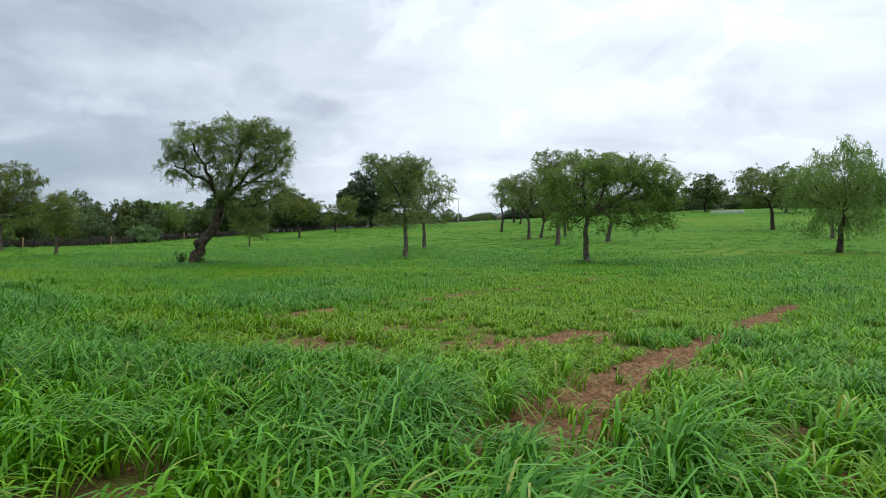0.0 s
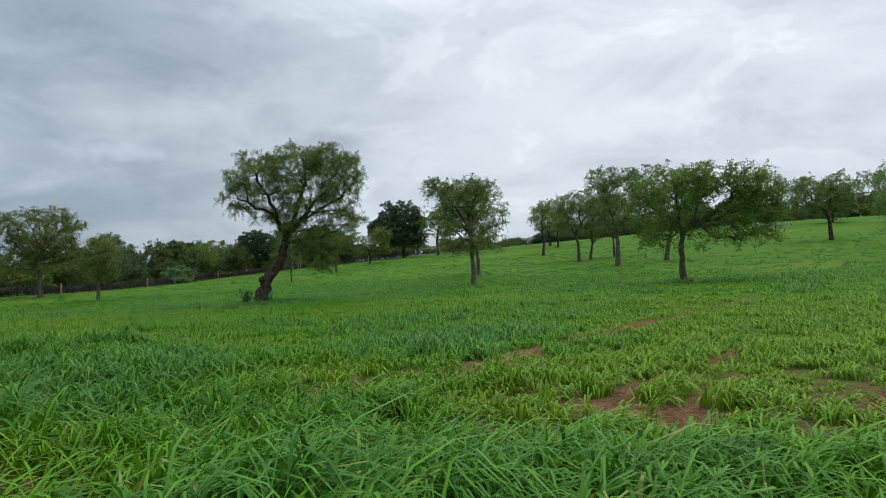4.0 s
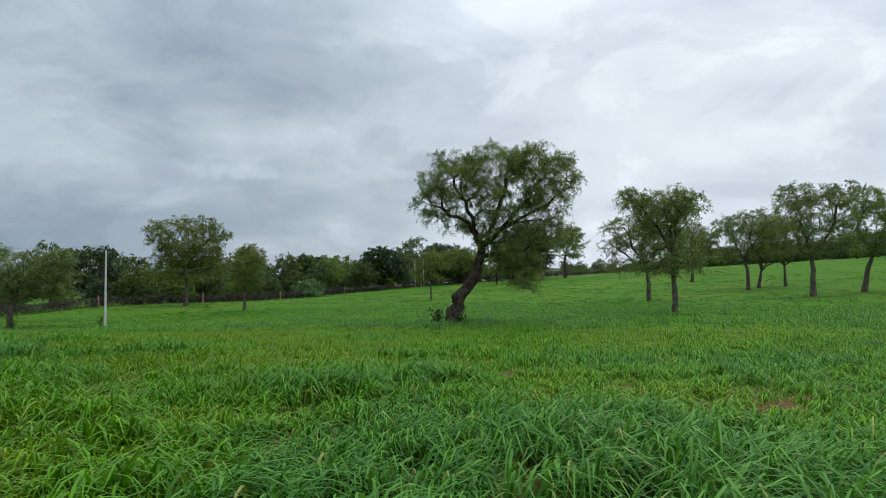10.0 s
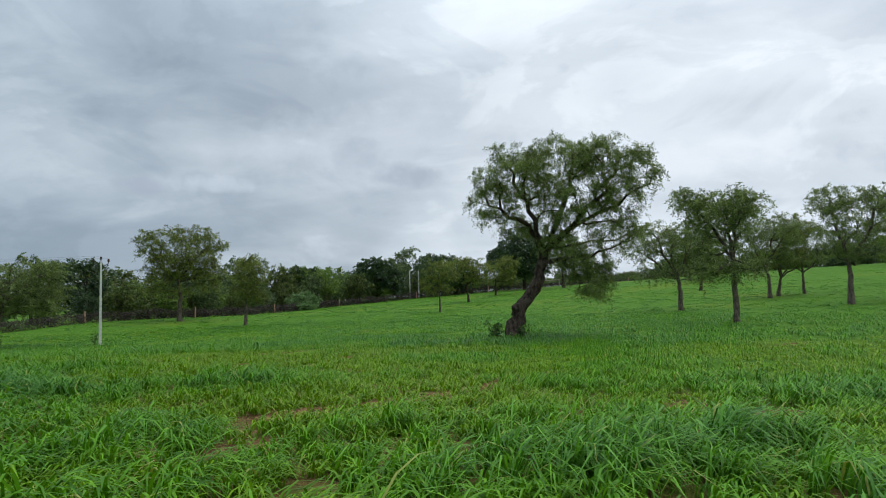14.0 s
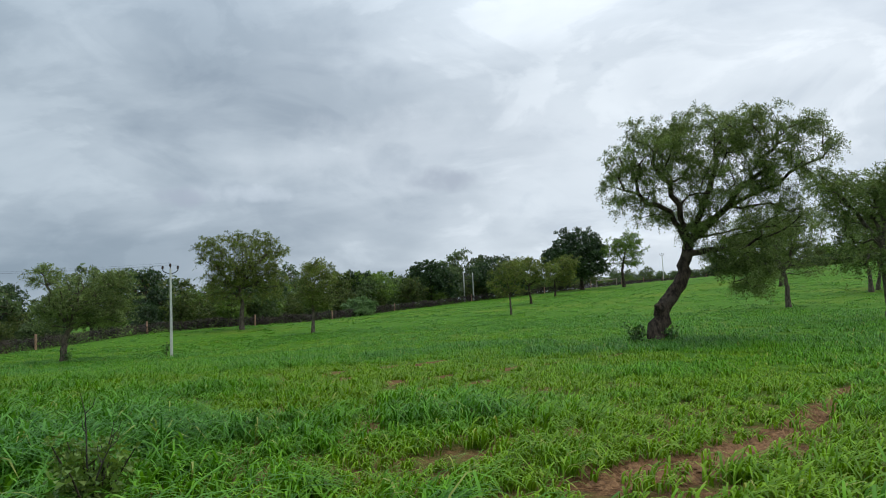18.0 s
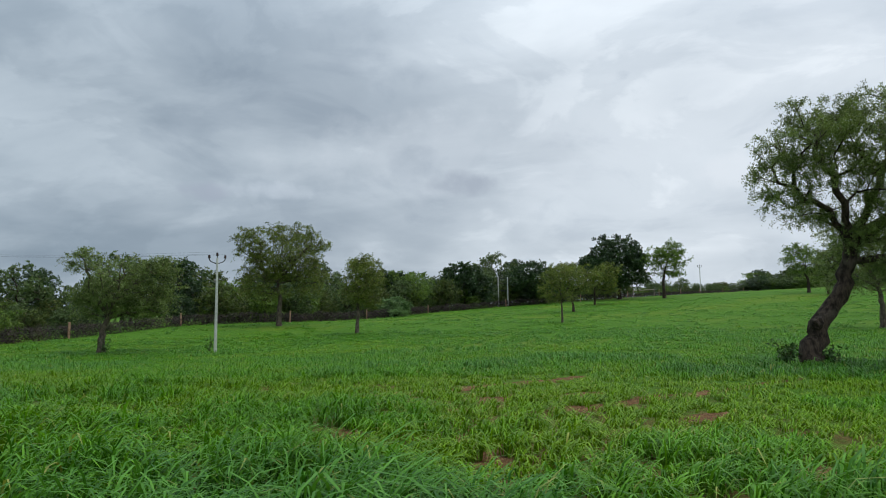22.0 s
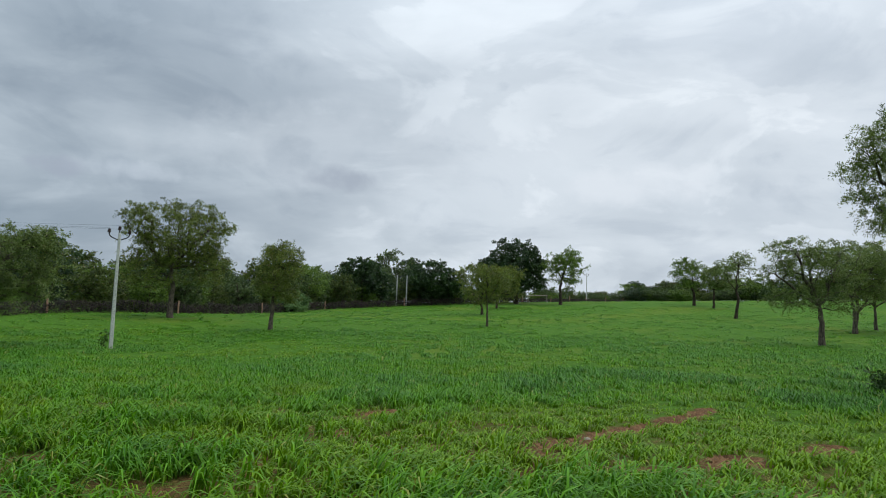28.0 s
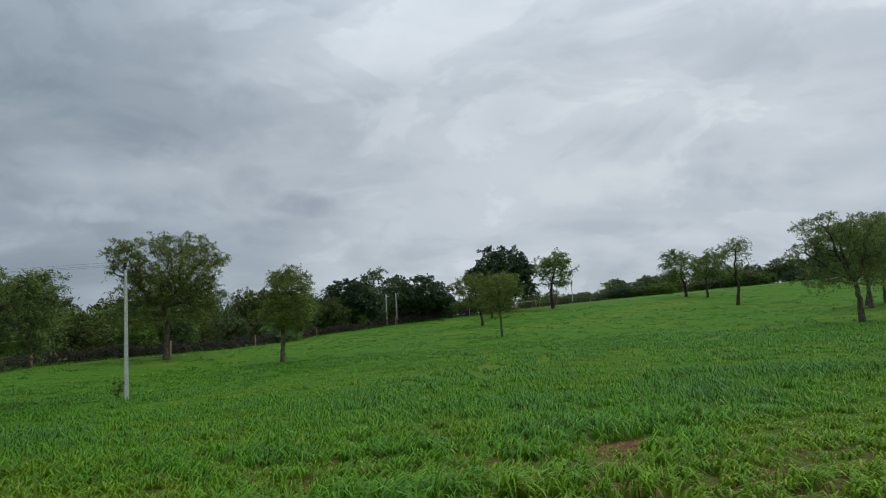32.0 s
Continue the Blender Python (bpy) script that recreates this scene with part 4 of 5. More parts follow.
FEATHER = Kind(MAT_FEATHER, MAT_BARK, 100, 0.185, 0.070, 0.027, 0.5, 0.08, 0.0088)
WEEPING = Kind(MAT_FEATHER, MAT_BARK, 100, 0.165, 0.09, 0.034, 0.8, 0.22, 0.0100)
GREY = Kind(MAT_KHEJRI, MAT_BARK_PALE, 84, 0.27, 0.122, 0.052, 0.3, 0.05, 0.0135)
OLIVE = Kind(MAT_OLIVE, MAT_BARK_PALE, 84, 0.27, 0.122, 0.052, 0.3, 0.05, 0.0135)
FRESH = Kind(MAT_FRESH, MAT_BARK_PALE, 84, 0.27, 0.122, 0.052, 0.3, 0.05, 0.0135)
FAR_GREY = Kind(MAT_KHEJRI, MAT_BARK, 70, 0.38, 0.22, 0.10, 0.3, 0.05, 0.015)
FAR_OLIVE = Kind(MAT_OLIVE, MAT_BARK, 70, 0.38, 0.22, 0.10, 0.3, 0.05, 0.015)
FAR_FRESH = Kind(MAT_FRESH, MAT_BARK, 70, 0.38, 0.22, 0.10, 0.3, 0.05, 0.015)
FAR_DARK = Kind(MAT_DARK, MAT_BARK, 56, 0.44, 0.36, 0.24, 0.2, 0.0, 0.014)
WILLOW = Kind(MAT_WILLOWY, MAT_BARK, 80, 0.26, 0.22, 0.06, 0.9, 0.35, 0.010)
THICKET = Kind(MAT_THICKET, MAT_BARK, 70, 0.24, 0.12, 0.055, 0.4, 0.05, 0.008)

FIELD = "trees of the field"

# the leaning tree that the walk goes round
leaner = tree("leaning_tree", "old leaning tree with a gnarled dark trunk and feathery crown", FEATHER, -15.7, 39.9, 5,
              [(0.22, 0.74, 0.1), (0.48, 1.45, 0.2), (1.2, 2.23, 0.3), (1.5, 3.04, 0.35), (1.6, 3.81, 0.3)],
              [(0.35, 7.1, 1.6, 1.2, -0.6), (-0.6, 6.05, 1.1, 1.2, -0.5), (0.4, 5.1, 0.9, 0.6, 1.0), (2.54, 7.8, 2.15, 1.1, -0.2), (4.25, 7.55, 1.4, 1.15, -0.5), (5.0, 5.9, 1.1, 1.1, -0.8), (2.92, 5.9, 1.8, 0.95),
               (5.4, 6.9, 0.85, 1.2, -2.0), (4.7, 4.4, 1.4, 0.8), (3.7, 3.4, 1.0, 0.8), (3.6, 2.6, 0.9, 0.75), (3.9, 1.9, 0.6, 0.5), (2.6, 4.1, 1.1, 0.7), (2.9, 3.3, 0.9, 0.6), (1.9, 4.7, 1.0, 0.6)],
              3, 920, 0.34, True, 170, 0.42, 10,
              boughs=[[(1.6, 3.8, 0.3), (0.9, 4.9, 0.1), (0.1, 5.4, -0.2), (-0.7, 5.9, -0.5), (-1.5, 6.7, -0.7)], [(1.5, 3.4, 0.35), (1.2, 5.2, -0.3), (0.6, 6.3, -0.6), (0.2, 7.4, -0.8)],
                      [(1.6, 3.8, 0.3), (2.2, 4.9, 0.4), (2.6, 6.2, 0.2), (2.9, 7.2, 0.1), (3.1, 8.2, -0.1)], [(1.6, 3.8, 0.3), (2.6, 4.7, 0.7), (3.7, 5.3, 0.8), (4.8, 5.7, 0.0), (5.6, 6.4, -1.2)],
                      [(1.6, 3.8, 0.3), (3.0, 5.0, -0.3), (4.2, 6.3, -0.5), (5.0, 7.6, -0.5)], [(1.55, 3.3, 0.33), (2.4, 3.6, 0.1), (3.2, 3.4, 0.0), (3.8, 2.7, -0.1)], [(1.6, 3.8, 0.3), (3.2, 4.2, 1.3), (4.6, 4.4, 1.8)]])
knob = bmesh.new()
bmesh.ops.create_icosphere(knob, subdivisions=3, radius=0.2)
for v in knob.verts:
    v.co = v.co * (1 + 0.35 * noise.noise(v.co * 9)) + Vector((0.28, -0.12, 1.36))
part("burl", knob, MAT_BARK, leaner)


def sprout(name, label, x, y, tall, wide, kind, seed, stems=6, per=60, category="bush", thin=0.008):
    """A low leafy plant: a few stems with leaves along them."""
    rng = np.random.default_rng(seed)
    root = tagged(new(name), label, category)
    root.location = (x, y, float(land(x, y)))
    centres = []
    for k in range(stems):
        turn = rng.uniform(0, 6.28)
        out = np.array([math.cos(turn), math.sin(turn), 0]) * wide * rng.uniform(0.3, 1.0)
        top = tall * rng.uniform(0.6, 1.0)
        pts = [np.array([0, 0, -0.05]) + out * 0.1, out * 0.35 + [0, 0, top * 0.45], out * 0.75 + [0, 0, top * 0.8], out + [0, 0, top]]
        v, q = tube(pts, [thin * 1.6, thin * 1.2, thin, thin * 0.5], 4)
        put_part("stem", mesh_of("stem", v, q.ravel(), np.full(len(q), 4), kind.bark, True), root)
        for f in np.linspace(0.3, 1.0, 6):
            centres.append(out * f ** 1.3 + [0, 0, top * f])
    put_part("foliage", leaf_mesh("foliage", np.array(centres), per // 6, wide * 0.22, kind.long, kind.wide, kind.droop, kind.leaf, rng), root)
    return root


ROUND = Kind(MAT_SUCKER, MAT_BARK, 20, 0.1, 0.10, 0.08, 0.2)
HERB = Kind(MAT_FRESH, MAT_BARK, 20, 0.1, 0.055, 0.03, 0.2)
sprout("sucker_bush", "broad-leaved suckers at the foot of the leaning tree", -16.35, 39.75, 0.85, 0.4, ROUND, 5, 6, 48)
sprout("sucker_bush", "broad-leaved suckers at the foot of the leaning tree", -15.15, 39.6, 0.65, 0.35, ROUND, 6, 5, 36)
weed = sprout("weed_bush", "leafy weed with bare dark dry stalks in the crop", -21.8, 17.75, 0.72, 0.34, HERB, 8, 14, 190)
for top, lean in ((1.08, (-0.14, 0.05)), (0.86, (0.10, 0.12)), (0.8, (0.24, -0.05))):
    pts = [(lean[0] * f * f + 0.02 * math.sin(9 * f), lean[1] * f, top * f - 0.03) for f in (0, 0.25, 0.5, 0.72, 0.86, 1)]
    pieces = [tube(pts, [0.009, 0.008, 0.007, 0.006, 0.004, 0.002], 5)]
    for k, way in ((2, 0.07), (3, -0.05), (4, 0.05)):
        a = np.array(pts[k])
        pieces.append(tube([a, a + [way, 0.02, 0.05], a + [way * 1.3, 0.03, 0.12]], [0.005, 0.004, 0.002], 4))
    v, q = join(pieces)
    put_part("dry_stalk", mesh_of("dry_stalk", v, q.ravel(), np.full(len(q), 4), MAT_THORN, True), weed, "bare dark dry stalk")
sprout("sucker_bush", "leafy sprouts at the foot of the field tree", -53.0, 52.9, 0.9, 0.5, ROUND, 9, 5, 40)
sprout("weed_bush", "leafy weed at the foot of the concrete pole", -46.95, 55.1, 1.1, 0.3, ROUND, 10, 4, 30)

# trees of the field
tree("field_tree", "slender tree with a pale trunk and grey-green crown", GREY, -3.7, 50.0, -13, [(0.02, 0.4), (0.03, 2.15), (-0.01, 3.6)],
     [(-0.58, 6.37, 2.2, 1.2), (-2.11, 7.1, 1.05, 0.7), (0.75, 6.64, 1.3, 0.95), (-0.45, 4.74, 1.5, 1.0), (0.72, 3.43, 0.85, 0.65)], 11, 260, 0.2, True, group=FIELD)
tree("field_tree", "slender tree with a pale trunk and grey-green crown", GREY, -3.1, 69.1, -9, [(0.02, 1.62), (-0.11, 2.82)],
     [(-0.54, 5.6, 2.4, 1.6), (-1.7, 6.4, 1.9, 1.3), (0.58, 4.1, 1.8, 1.2), (1.3, 6.1, 2.1, 1.5), (-3.0, 5.2, 1.3, 0.9)], 12, 280, 0.22, True, group=FIELD)
tree("field_tree", "spreading tree with a dark trunk and ragged green crown", FRESH, 7.9, 40.7, -18, [(0.02, 0.5), (0.0, 1.89), (0.15, 2.97)],
     [(0.0, 5.18, 1.95, 1.3), (-1.98, 4.73, 1.1, 1.1), (1.46, 5.5, 1.95, 1.1), (3.55, 5.29, 1.45, 1.0), (4.47, 4.74, 1.2, 1.0), (3.3, 3.7, 1.6, 0.8),
      (-1.3, 3.3, 1.2, 0.8), (0.6, 3.8, 1.5, 0.8), (4.6, 3.9, 1.0, 0.9)], 13, 360, 0.2, True, 93, group=FIELD)
tree("field_tree", "tree with long drooping light green foliage", WILLOW, 29.6, 52.0, -30, [(0.11, 1.68), (0.26, 2.98)],
     [(0.19, 6.45, 3.0, 2.4), (-1.71, 5.25, 2.2, 2.0), (1.66, 5.29, 2.0, 2.3), (0.56, 3.4, 2.3, 1.4), (-2.96, 5.98, 1.05, 1.4)], 14, 240, 0.24, True, 60, group=FIELD)
tree("field_tree", "tree with a light green crown behind others", OLIVE, 42.8, 76.4, -30, [(0.03, 1.4), (0.03, 2.83)], [(0.64, 6.78, 3.5, 2.8), (-2.03, 6.79, 2.2, 2.0)], 15, 170, 0.24, False, group=FIELD)
tree("field_tree", "grey-green tree with a short dark trunk", FAR_GREY, 46.8, 98.9, -25, [(-0.03, 2.38), (-0.47, 4.05)],
     [(-1.21, 6.57, 3.8, 2.5), (-2.87, 8.07, 2.3, 1.4), (1.76, 7.67, 2.9, 2.2)], 16, 190, 0.3, False, group=FIELD)
tree("field_tree", "tall field tree with a pale forked trunk", GREY, 11.0, 71.3, -17, [(0.1, 2.37), (0.06, 3.69)],
     [(0.67, 7.36, 3.2, 2.3), (-0.89, 8.9, 1.8, 1.3), (2.57, 8.74, 1.7, 1.2), (-0.08, 5.3, 2.1, 1.1)], 17, 320, 0.26, True, group=FIELD)
tree("field_tree", "slim field tree with a grey-green crown", GREY, 9.9, 88.5, -13, [(0.0, 2.33), (-0.27, 3.36)],
     [(0.44, 6.68, 2.9, 2.3), (-1.75, 7.58, 1.7, 1.4), (2.11, 7.19, 1.9, 1.7)], 18, 260, 0.22, False, group=FIELD)
tree("field_tree", "slim field tree with a grey-green crown", OLIVE, 12.0, 92.4, -14, [(0.2, 1.2), (0.42, 2.1)], [(1.21, 5.91, 2.6, 2.2), (2.08, 7.59, 1.8, 1.5)], 19, 210, 0.22, False, group=FIELD)
tree("field_tree", "slim field tree with a grey-green crown", GREY, 15.8, 95.2, -16, [(0.0, 1.2), (0.01, 2.5)], [(0.38, 6.1, 2.5, 2.1)], 20, 170, 0.2, False, group=FIELD)
tree("field_tree", "green field tree with a leaning trunk", FRESH, 18.0, 78.6, -20, [(0.4, 2.4), (0.87, 3.52)],
     [(1.26, 6.41, 3.1, 2.4), (0.52, 8.88, 2.0, 1.5), (2.53, 8.03, 1.8, 1.5)], 21, 290, 0.26, False, group=FIELD)
tree("field_tree", "large round tree with a brownish green crown", OLIVE, -55.2, 80.7, 28, [(0.03, 2.71), (-0.19, 4.59)],
     [(0.2, 8.1, 3.7, 2.7), (-3.2, 8.5, 1.6, 2.1), (2.9, 8.5, 1.9, 2.1), (-1.7, 5.2, 2.6, 1.7), (2.95, 5.29, 2.2, 1.7), (0.6, 6.2, 3.5, 1.6)], 22, 640, 0.26, True, 110, group=FIELD)
tree("field_tree", "small round tree with a brownish green crown", OLIVE, -43.3, 72.2, 23, [(0.1, 1.97), (0.08, 3.03)],
     [(0.47, 5.16, 1.7, 1.45), (0.19, 6.33, 1.0, 0.7), (0.23, 3.5, 1.55, 0.85)], 23, 210, 0.17, True, 80, group=FIELD)
tree("field_tree", "young thin tree with a flat brownish crown", OLIVE, -26.2, 85.6, 6, [(-0.06, 1.2), (-0.06, 2.29)],
     [(-0.23, 4.68, 1.8, 1.2), (1.22, 4.68, 1.3, 1.0), (-0.99, 3.48, 1.3, 0.8)], 24, 110, 0.12, True, group=FIELD)
tree("field_tree", "small field tree with a brownish crown", FAR_OLIVE, -26.3, 114.2, 4, [(-0.2, 1.4), (-0.26, 2.68)], [(-0.66, 5.58, 2.9, 1.5), (1.99, 5.16, 2.0, 1.5)], 25, 110, 0.2, False, group=FIELD)
tree("field_tree", "small field tree with a brownish crown", FAR_OLIVE, -23.7, 134.2, 2, [(0.1, 1.3), (0.1, 2.65)], [(0.96, 4.61, 2.8, 2.0), (2.37, 6.08, 2.0, 1.4)], 26, 110, 0.2, False, group=FIELD)
tree("field_tree", "round light green tree by the fence", FAR_FRESH, -10.9, 150.3, -3, [(-0.08, 3.34), (0.23, 4.96)],
     [(0.85, 7.12, 3.7, 2.7), (1.17, 9.27, 2.7, 1.6), (-1.37, 7.91, 2.0, 2.0)], 27, 170, 0.3, False, group=FIELD)
tree("field_tree", "wide low tree with a dark trunk and sparse crown", GREY, -53.5, 53.2, 39, [(0.0, 0.5), (-0.01, 1.55), (0.49, 2.6)],
     [(1.12, 4.9, 2.2, 1.35), (-1.12, 5.9, 1.0, 0.85), (3.13, 5.48, 1.2, 1.15), (2.61, 3.5, 1.6, 0.7), (-1.08, 3.85, 1.05, 0.75), (3.89, 4.2, 1.0, 0.85),
      (-1.5, 6.5, 0.65, 0.45), (0.2, 3.9, 1.6, 0.8)], 28, 380, 0.27, True, 76, group=FIELD)
tree("field_tree", "small tree on the far rise of the field", FAR_FRESH, 13.4, 147.3, -18, [(-0.05, 2.32), (-0.66, 3.94)],
     [(-0.65, 5.78, 3.3, 2.0), (-1.69, 7.52, 2.2, 1.3), (1.95, 5.57, 2.0, 1.5)], 29, 130, 0.28, False, group=FIELD)
tree("field_tree", "small tree on the far rise of the field", FAR_GREY, 13.9, 138.6, -20, [(0.0, 1.5), (0.03, 3.21)], [(0.54, 5.73, 2.6, 1.9), (1.99, 7.24, 1.9, 1.4)], 30, 110, 0.22, False, group=FIELD)
tree("field_tree", "thin crooked tree with a sparse crown", FAR_GREY, 8.1, 113.9, -21, [(0.39, 2.73), (0.1, 3.92)], [(0.29, 6.72, 2.0, 2.1), (0.69, 8.16, 1.5, 1.0)], 31, 90, 0.22, False, 16, group=FIELD)
tree("field_tree", "green tree by the gap in the fence", FRESH, -67.3, 52.0, 52, [(0.0, 0.6), (-0.08, 1.64)],
     [(-0.01, 4.96, 1.6, 0.8), (-1.09, 4.49, 1.05, 0.75), (0.98, 3.87, 1.05, 0.85), (-0.4, 2.51, 1.5, 1.3), (1.35, 2.55, 1.1, 0.85)], 32, 200, 0.2, False, 80, group=FIELD)
tree("roadside_tree", "large old tree with a thick dark trunk and drooping foliage", WEEPING, -43.2, 23.25, 76, [(0.0, 0.6), (0.0, 1.64), (0.03, 2.79), (0.23, 3.45)],
     [(1.42, 6.13, 1.95, 1.35), (2.75, 5.6, 1.05, 0.95), (0.42, 4.9, 1.25, 0.85), (2.9, 4.75, 0.95, 0.75), (2.2, 3.35, 1.0, 0.5), (1.38, 2.9, 1.3, 0.6), (3.05, 6.6, 0.6, 0.65),
      (-1.36, 5.37, 1.8, 1.65), (0.35, 7.75, 2.2, 1.2), (-1.4, 3.05, 1.3, 0.7), (1.9, 4.9, 1.2, 0.7)], 33, 760, 0.34, True, 125, 0.42, 9,
     boughs=[[(0.1, 3.3, 0), (0.5, 3.55, 0.1), (1.0, 3.8, 0.1), (1.4, 4.3, 0), (1.9, 4.5, -0.1), (2.7, 4.65, -0.2), (3.3, 4.7, -0.2)], [(0.2, 3.45, 0), (0.75, 4.6, -0.3), (1.2, 5.0, -0.4), (1.7, 5.3, -0.4), (2.3, 5.9, -0.3)],
             [(0.2, 3.45, 0), (0.1, 4.8, 0.3), (0.2, 6.0, 0.4), (0.7, 6.9, 0.4), (1.1, 7.9, 0.3)], [(0.05, 2.7, 0), (0.5, 2.9, -0.4), (1.2, 3.0, -0.6), (2.1, 3.25, -0.6), (2.7, 3.2, -0.5)],
             [(0.2, 3.45, 0), (-0.6, 4.2, -0.2), (-1.5, 5.0, -0.2), (-1.9, 6.2, 0)]])
tree("dome_tree", "tall dense dark green tree with a domed crown", FAR_DARK, -19.1, 155.5, -4, [(0.1, 2.4), (0.1, 4.77)],
     [(-0.2, 8.3, 5.4, 4.6), (3.4, 6.4, 3.4, 3.4), (-6.0, 7.6, 1.8, 1.6), (-3.6, 6.2, 3.8, 3.6), (-0.6, 6.0, 5.0, 3.4)], 34, 620, 0.4, False, 44)

# bushes along the track
def twiggy(name, label, x, y, tall, wide, kind, seed, stems, per):
    """A bush of many fine upright stems from the ground, leafy towards their ends."""
    rng = np.random.default_rng(seed)
    root = tagged(new(name), label, "bush")
    root.location = (x, y, float(land(x, y)))
    pieces, centres = [], []
    for k in range(stems):
        turn, lean = rng.uniform(0, 6.28), rng.uniform(0, 1) ** 0.7
        out = np.array([math.cos(turn), math.sin(turn), 0]) * wide * lean
        top = tall * math.sqrt(max(0.12, 1 - 0.72 * lean ** 2)) * rng.uniform(0.72, 1.08)
        foot = out * 0.18 + rng.normal(0, 0.06, 3) * [1, 1, 0]
        mid = foot + (out - foot) * 0.5 + rng.normal(0, 0.05, 3) + [0, 0, top * 0.6]
        end = out + rng.normal(0, 0.05, 3) + [0, 0, top]
        pieces.append(tube([foot - [0, 0, 0.05], mid, end], [kind.tip * 2, kind.tip, kind.tip * 0.4], 3))
        for f in np.linspace(0.12, 1.0, 8) ** 0.8:
            centres.append(foot + (mid - foot) * f * 2 if f < 0.5 else mid + (end - mid) * (f - 0.5) * 2)
    v, q = join(pieces)
    put_part("stem_clump", mesh_of("stem_clump", v, q.ravel(), np.full(len(q), 4), kind.bark, True), root)
    put_part("foliage", leaf_mesh("foliage", np.array(centres), per, kind.spread, kind.long, kind.wide, kind.droop, kind.leaf, rng, 0.0, True), root)
    return root


SILVER = Kind(MAT_SILVER, MAT_BARK_PALE, 10, 0.05, 0.062, 0.010, -0.8, 0.0, 0.0045)
DULL = Kind(MAT_DULL, MAT_BARK_PALE, 10, 0.06, 0.07, 0.016, -0.5, 0.0, 0.005)
twiggy("silver_bush", "pale silvery bush with fine upright twigs", -34.0, 21.3, 1.75, 0.95, SILVER, 40, 340, 18)
twiggy("silver_bush", "pale silvery bush with fine upright twigs", -33.6, 20.2, 1.5, 0.8, SILVER, 47, 240, 16)
twiggy("silver_bush", "dull grey-purple bush with dry lower twigs", -36.7, 24.0, 1.85, 0.8, DULL, 41, 260, 11)
twiggy("silver_bush", "dull grey-purple bush with dry lower twigs", -37.6, 23.9, 1.5, 0.8, DULL, 48, 180, 10)
tree("green_bush", "dense fresh green creeper-covered bush", Kind(MAT_CREEPER, MAT_BARK, 60, 0.10, 0.075, 0.055, 0.4, 0.0, 0.006), -39.8, 27.1, 60, [(0.0, 0.4)],
     [(-0.09, 1.33, 0.75, 0.75), (0.17, 0.62, 0.6, 0.5), (-0.58, 1.51, 0.45, 0.45), (-0.7, 0.7, 0.5, 0.5), (0.3, 0.35, 0.7, 0.35), (-0.4, 0.3, 0.8, 0.35)], 42, 330, 0.04, False, None, 0.25)
tree("green_bush", "arching light green thorn thicket", THICKET, -55.0, 36.5, 59, [(-0.02, 1.13)], [(-0.04, 2.5, 2.0, 1.15), (1.35, 2.2, 1.2, 1.15), (-1.9, 2.5, 1.5, 1.1), (0.0, 1.1, 1.9, 1.0), (-1.6, 1.0, 1.5, 0.9)], 43, 400, 0.1, False, None, 0.4)
tree("green_bush", "arching light green thorn thicket", THICKET, -62.9, 42.0, 57, [(-0.02, 0.91)], [(-0.05, 2.3, 2.0, 1.5), (-1.44, 2.9, 1.8, 0.95), (1.1, 1.9, 1.3, 1.4), (-1.6, 1.2, 1.8, 1.1), (0.6, 0.8, 1.4, 0.8)], 44, 380, 0.1, False, None, 0.4)
tree("green_bush", "tall dark round bush behind the track", Kind(MAT_DARK, MAT_BARK, 44, 0.22, 0.15, 0.09, 0.3, 0.0, 0.01), -50.6, 29.7, 67, [(-0.02, 1.8)],
     [(0.24, 3.02, 0.95, 0.8), (-0.51, 2.4, 1.1, 1.0), (-1.32, 1.97, 1.3, 1.1), (-0.4, 1.0, 1.3, 0.8)], 45, 240, 0.1, False, None, 0.4)
tree("green_bush", "leafy green bush under the old tree", THICKET, -44.6, 26.3, 68, [(0.0, 0.7)], [(0.0, 1.7, 1.2, 0.9), (-1.0, 1.4, 1.2, 0.9), (0.9, 1.2, 0.8, 0.8)], 46, 190, 0.06, False, None, 0.4)
for k, (bx, by, bt, bw) in enumerate([(-32.2, 20.2, 0.6, 0.4), (-32.9, 20.7, 0.5, 0.4), (-33.4, 20.1, 0.7, 0.45), (-34.9, 22.1, 0.55, 0.4), (-35.6, 22.6, 0.6, 0.4),
                                     (-38.3, 24.7, 0.6, 0.45), (-42.0, 27.6, 0.7, 0.5), (-31.4, 19.3, 0.6, 0.45)]):
    sprout("weed_bush", "low dark green leafy weeds on the verge", bx, by, bt, bw, HERB, 60 + k, 9, 150)

# trees behind the fence
BEHIND = "trees behind the fence"
tree("fence_tree", "dark dense tree behind the fence", FAR_DARK, -58.3, 126.2, 21, [(-0.03, 2.39)], [(-0.07, 5.19, 3.1, 2.3), (-1.86, 3.41, 2.1, 2.1)], 70, 120, 0.25, False, group=BEHIND)
tree("fence_tree", "light green round tree behind the fence", FAR_FRESH, -55.2, 124.5, 18, [(-0.03, 2.87)], [(-0.76, 4.91, 3.8, 2.8), (2.28, 4.64, 2.8, 2.6), (-2.25, 3.36, 2.0, 2.0)], 71, 170, 0.25, False, group=BEHIND)
tree("fence_tree", "dark dense tree behind the fence", FAR_DARK, -47.5, 139.7, 14, [(-0.03, 3.12)], [(-0.38, 5.68, 3.9, 3.1), (2.41, 4.26, 2.7, 2.7), (-3.13, 3.65, 2.4, 2.4)], 72, 180, 0.25, False, group=BEHIND)
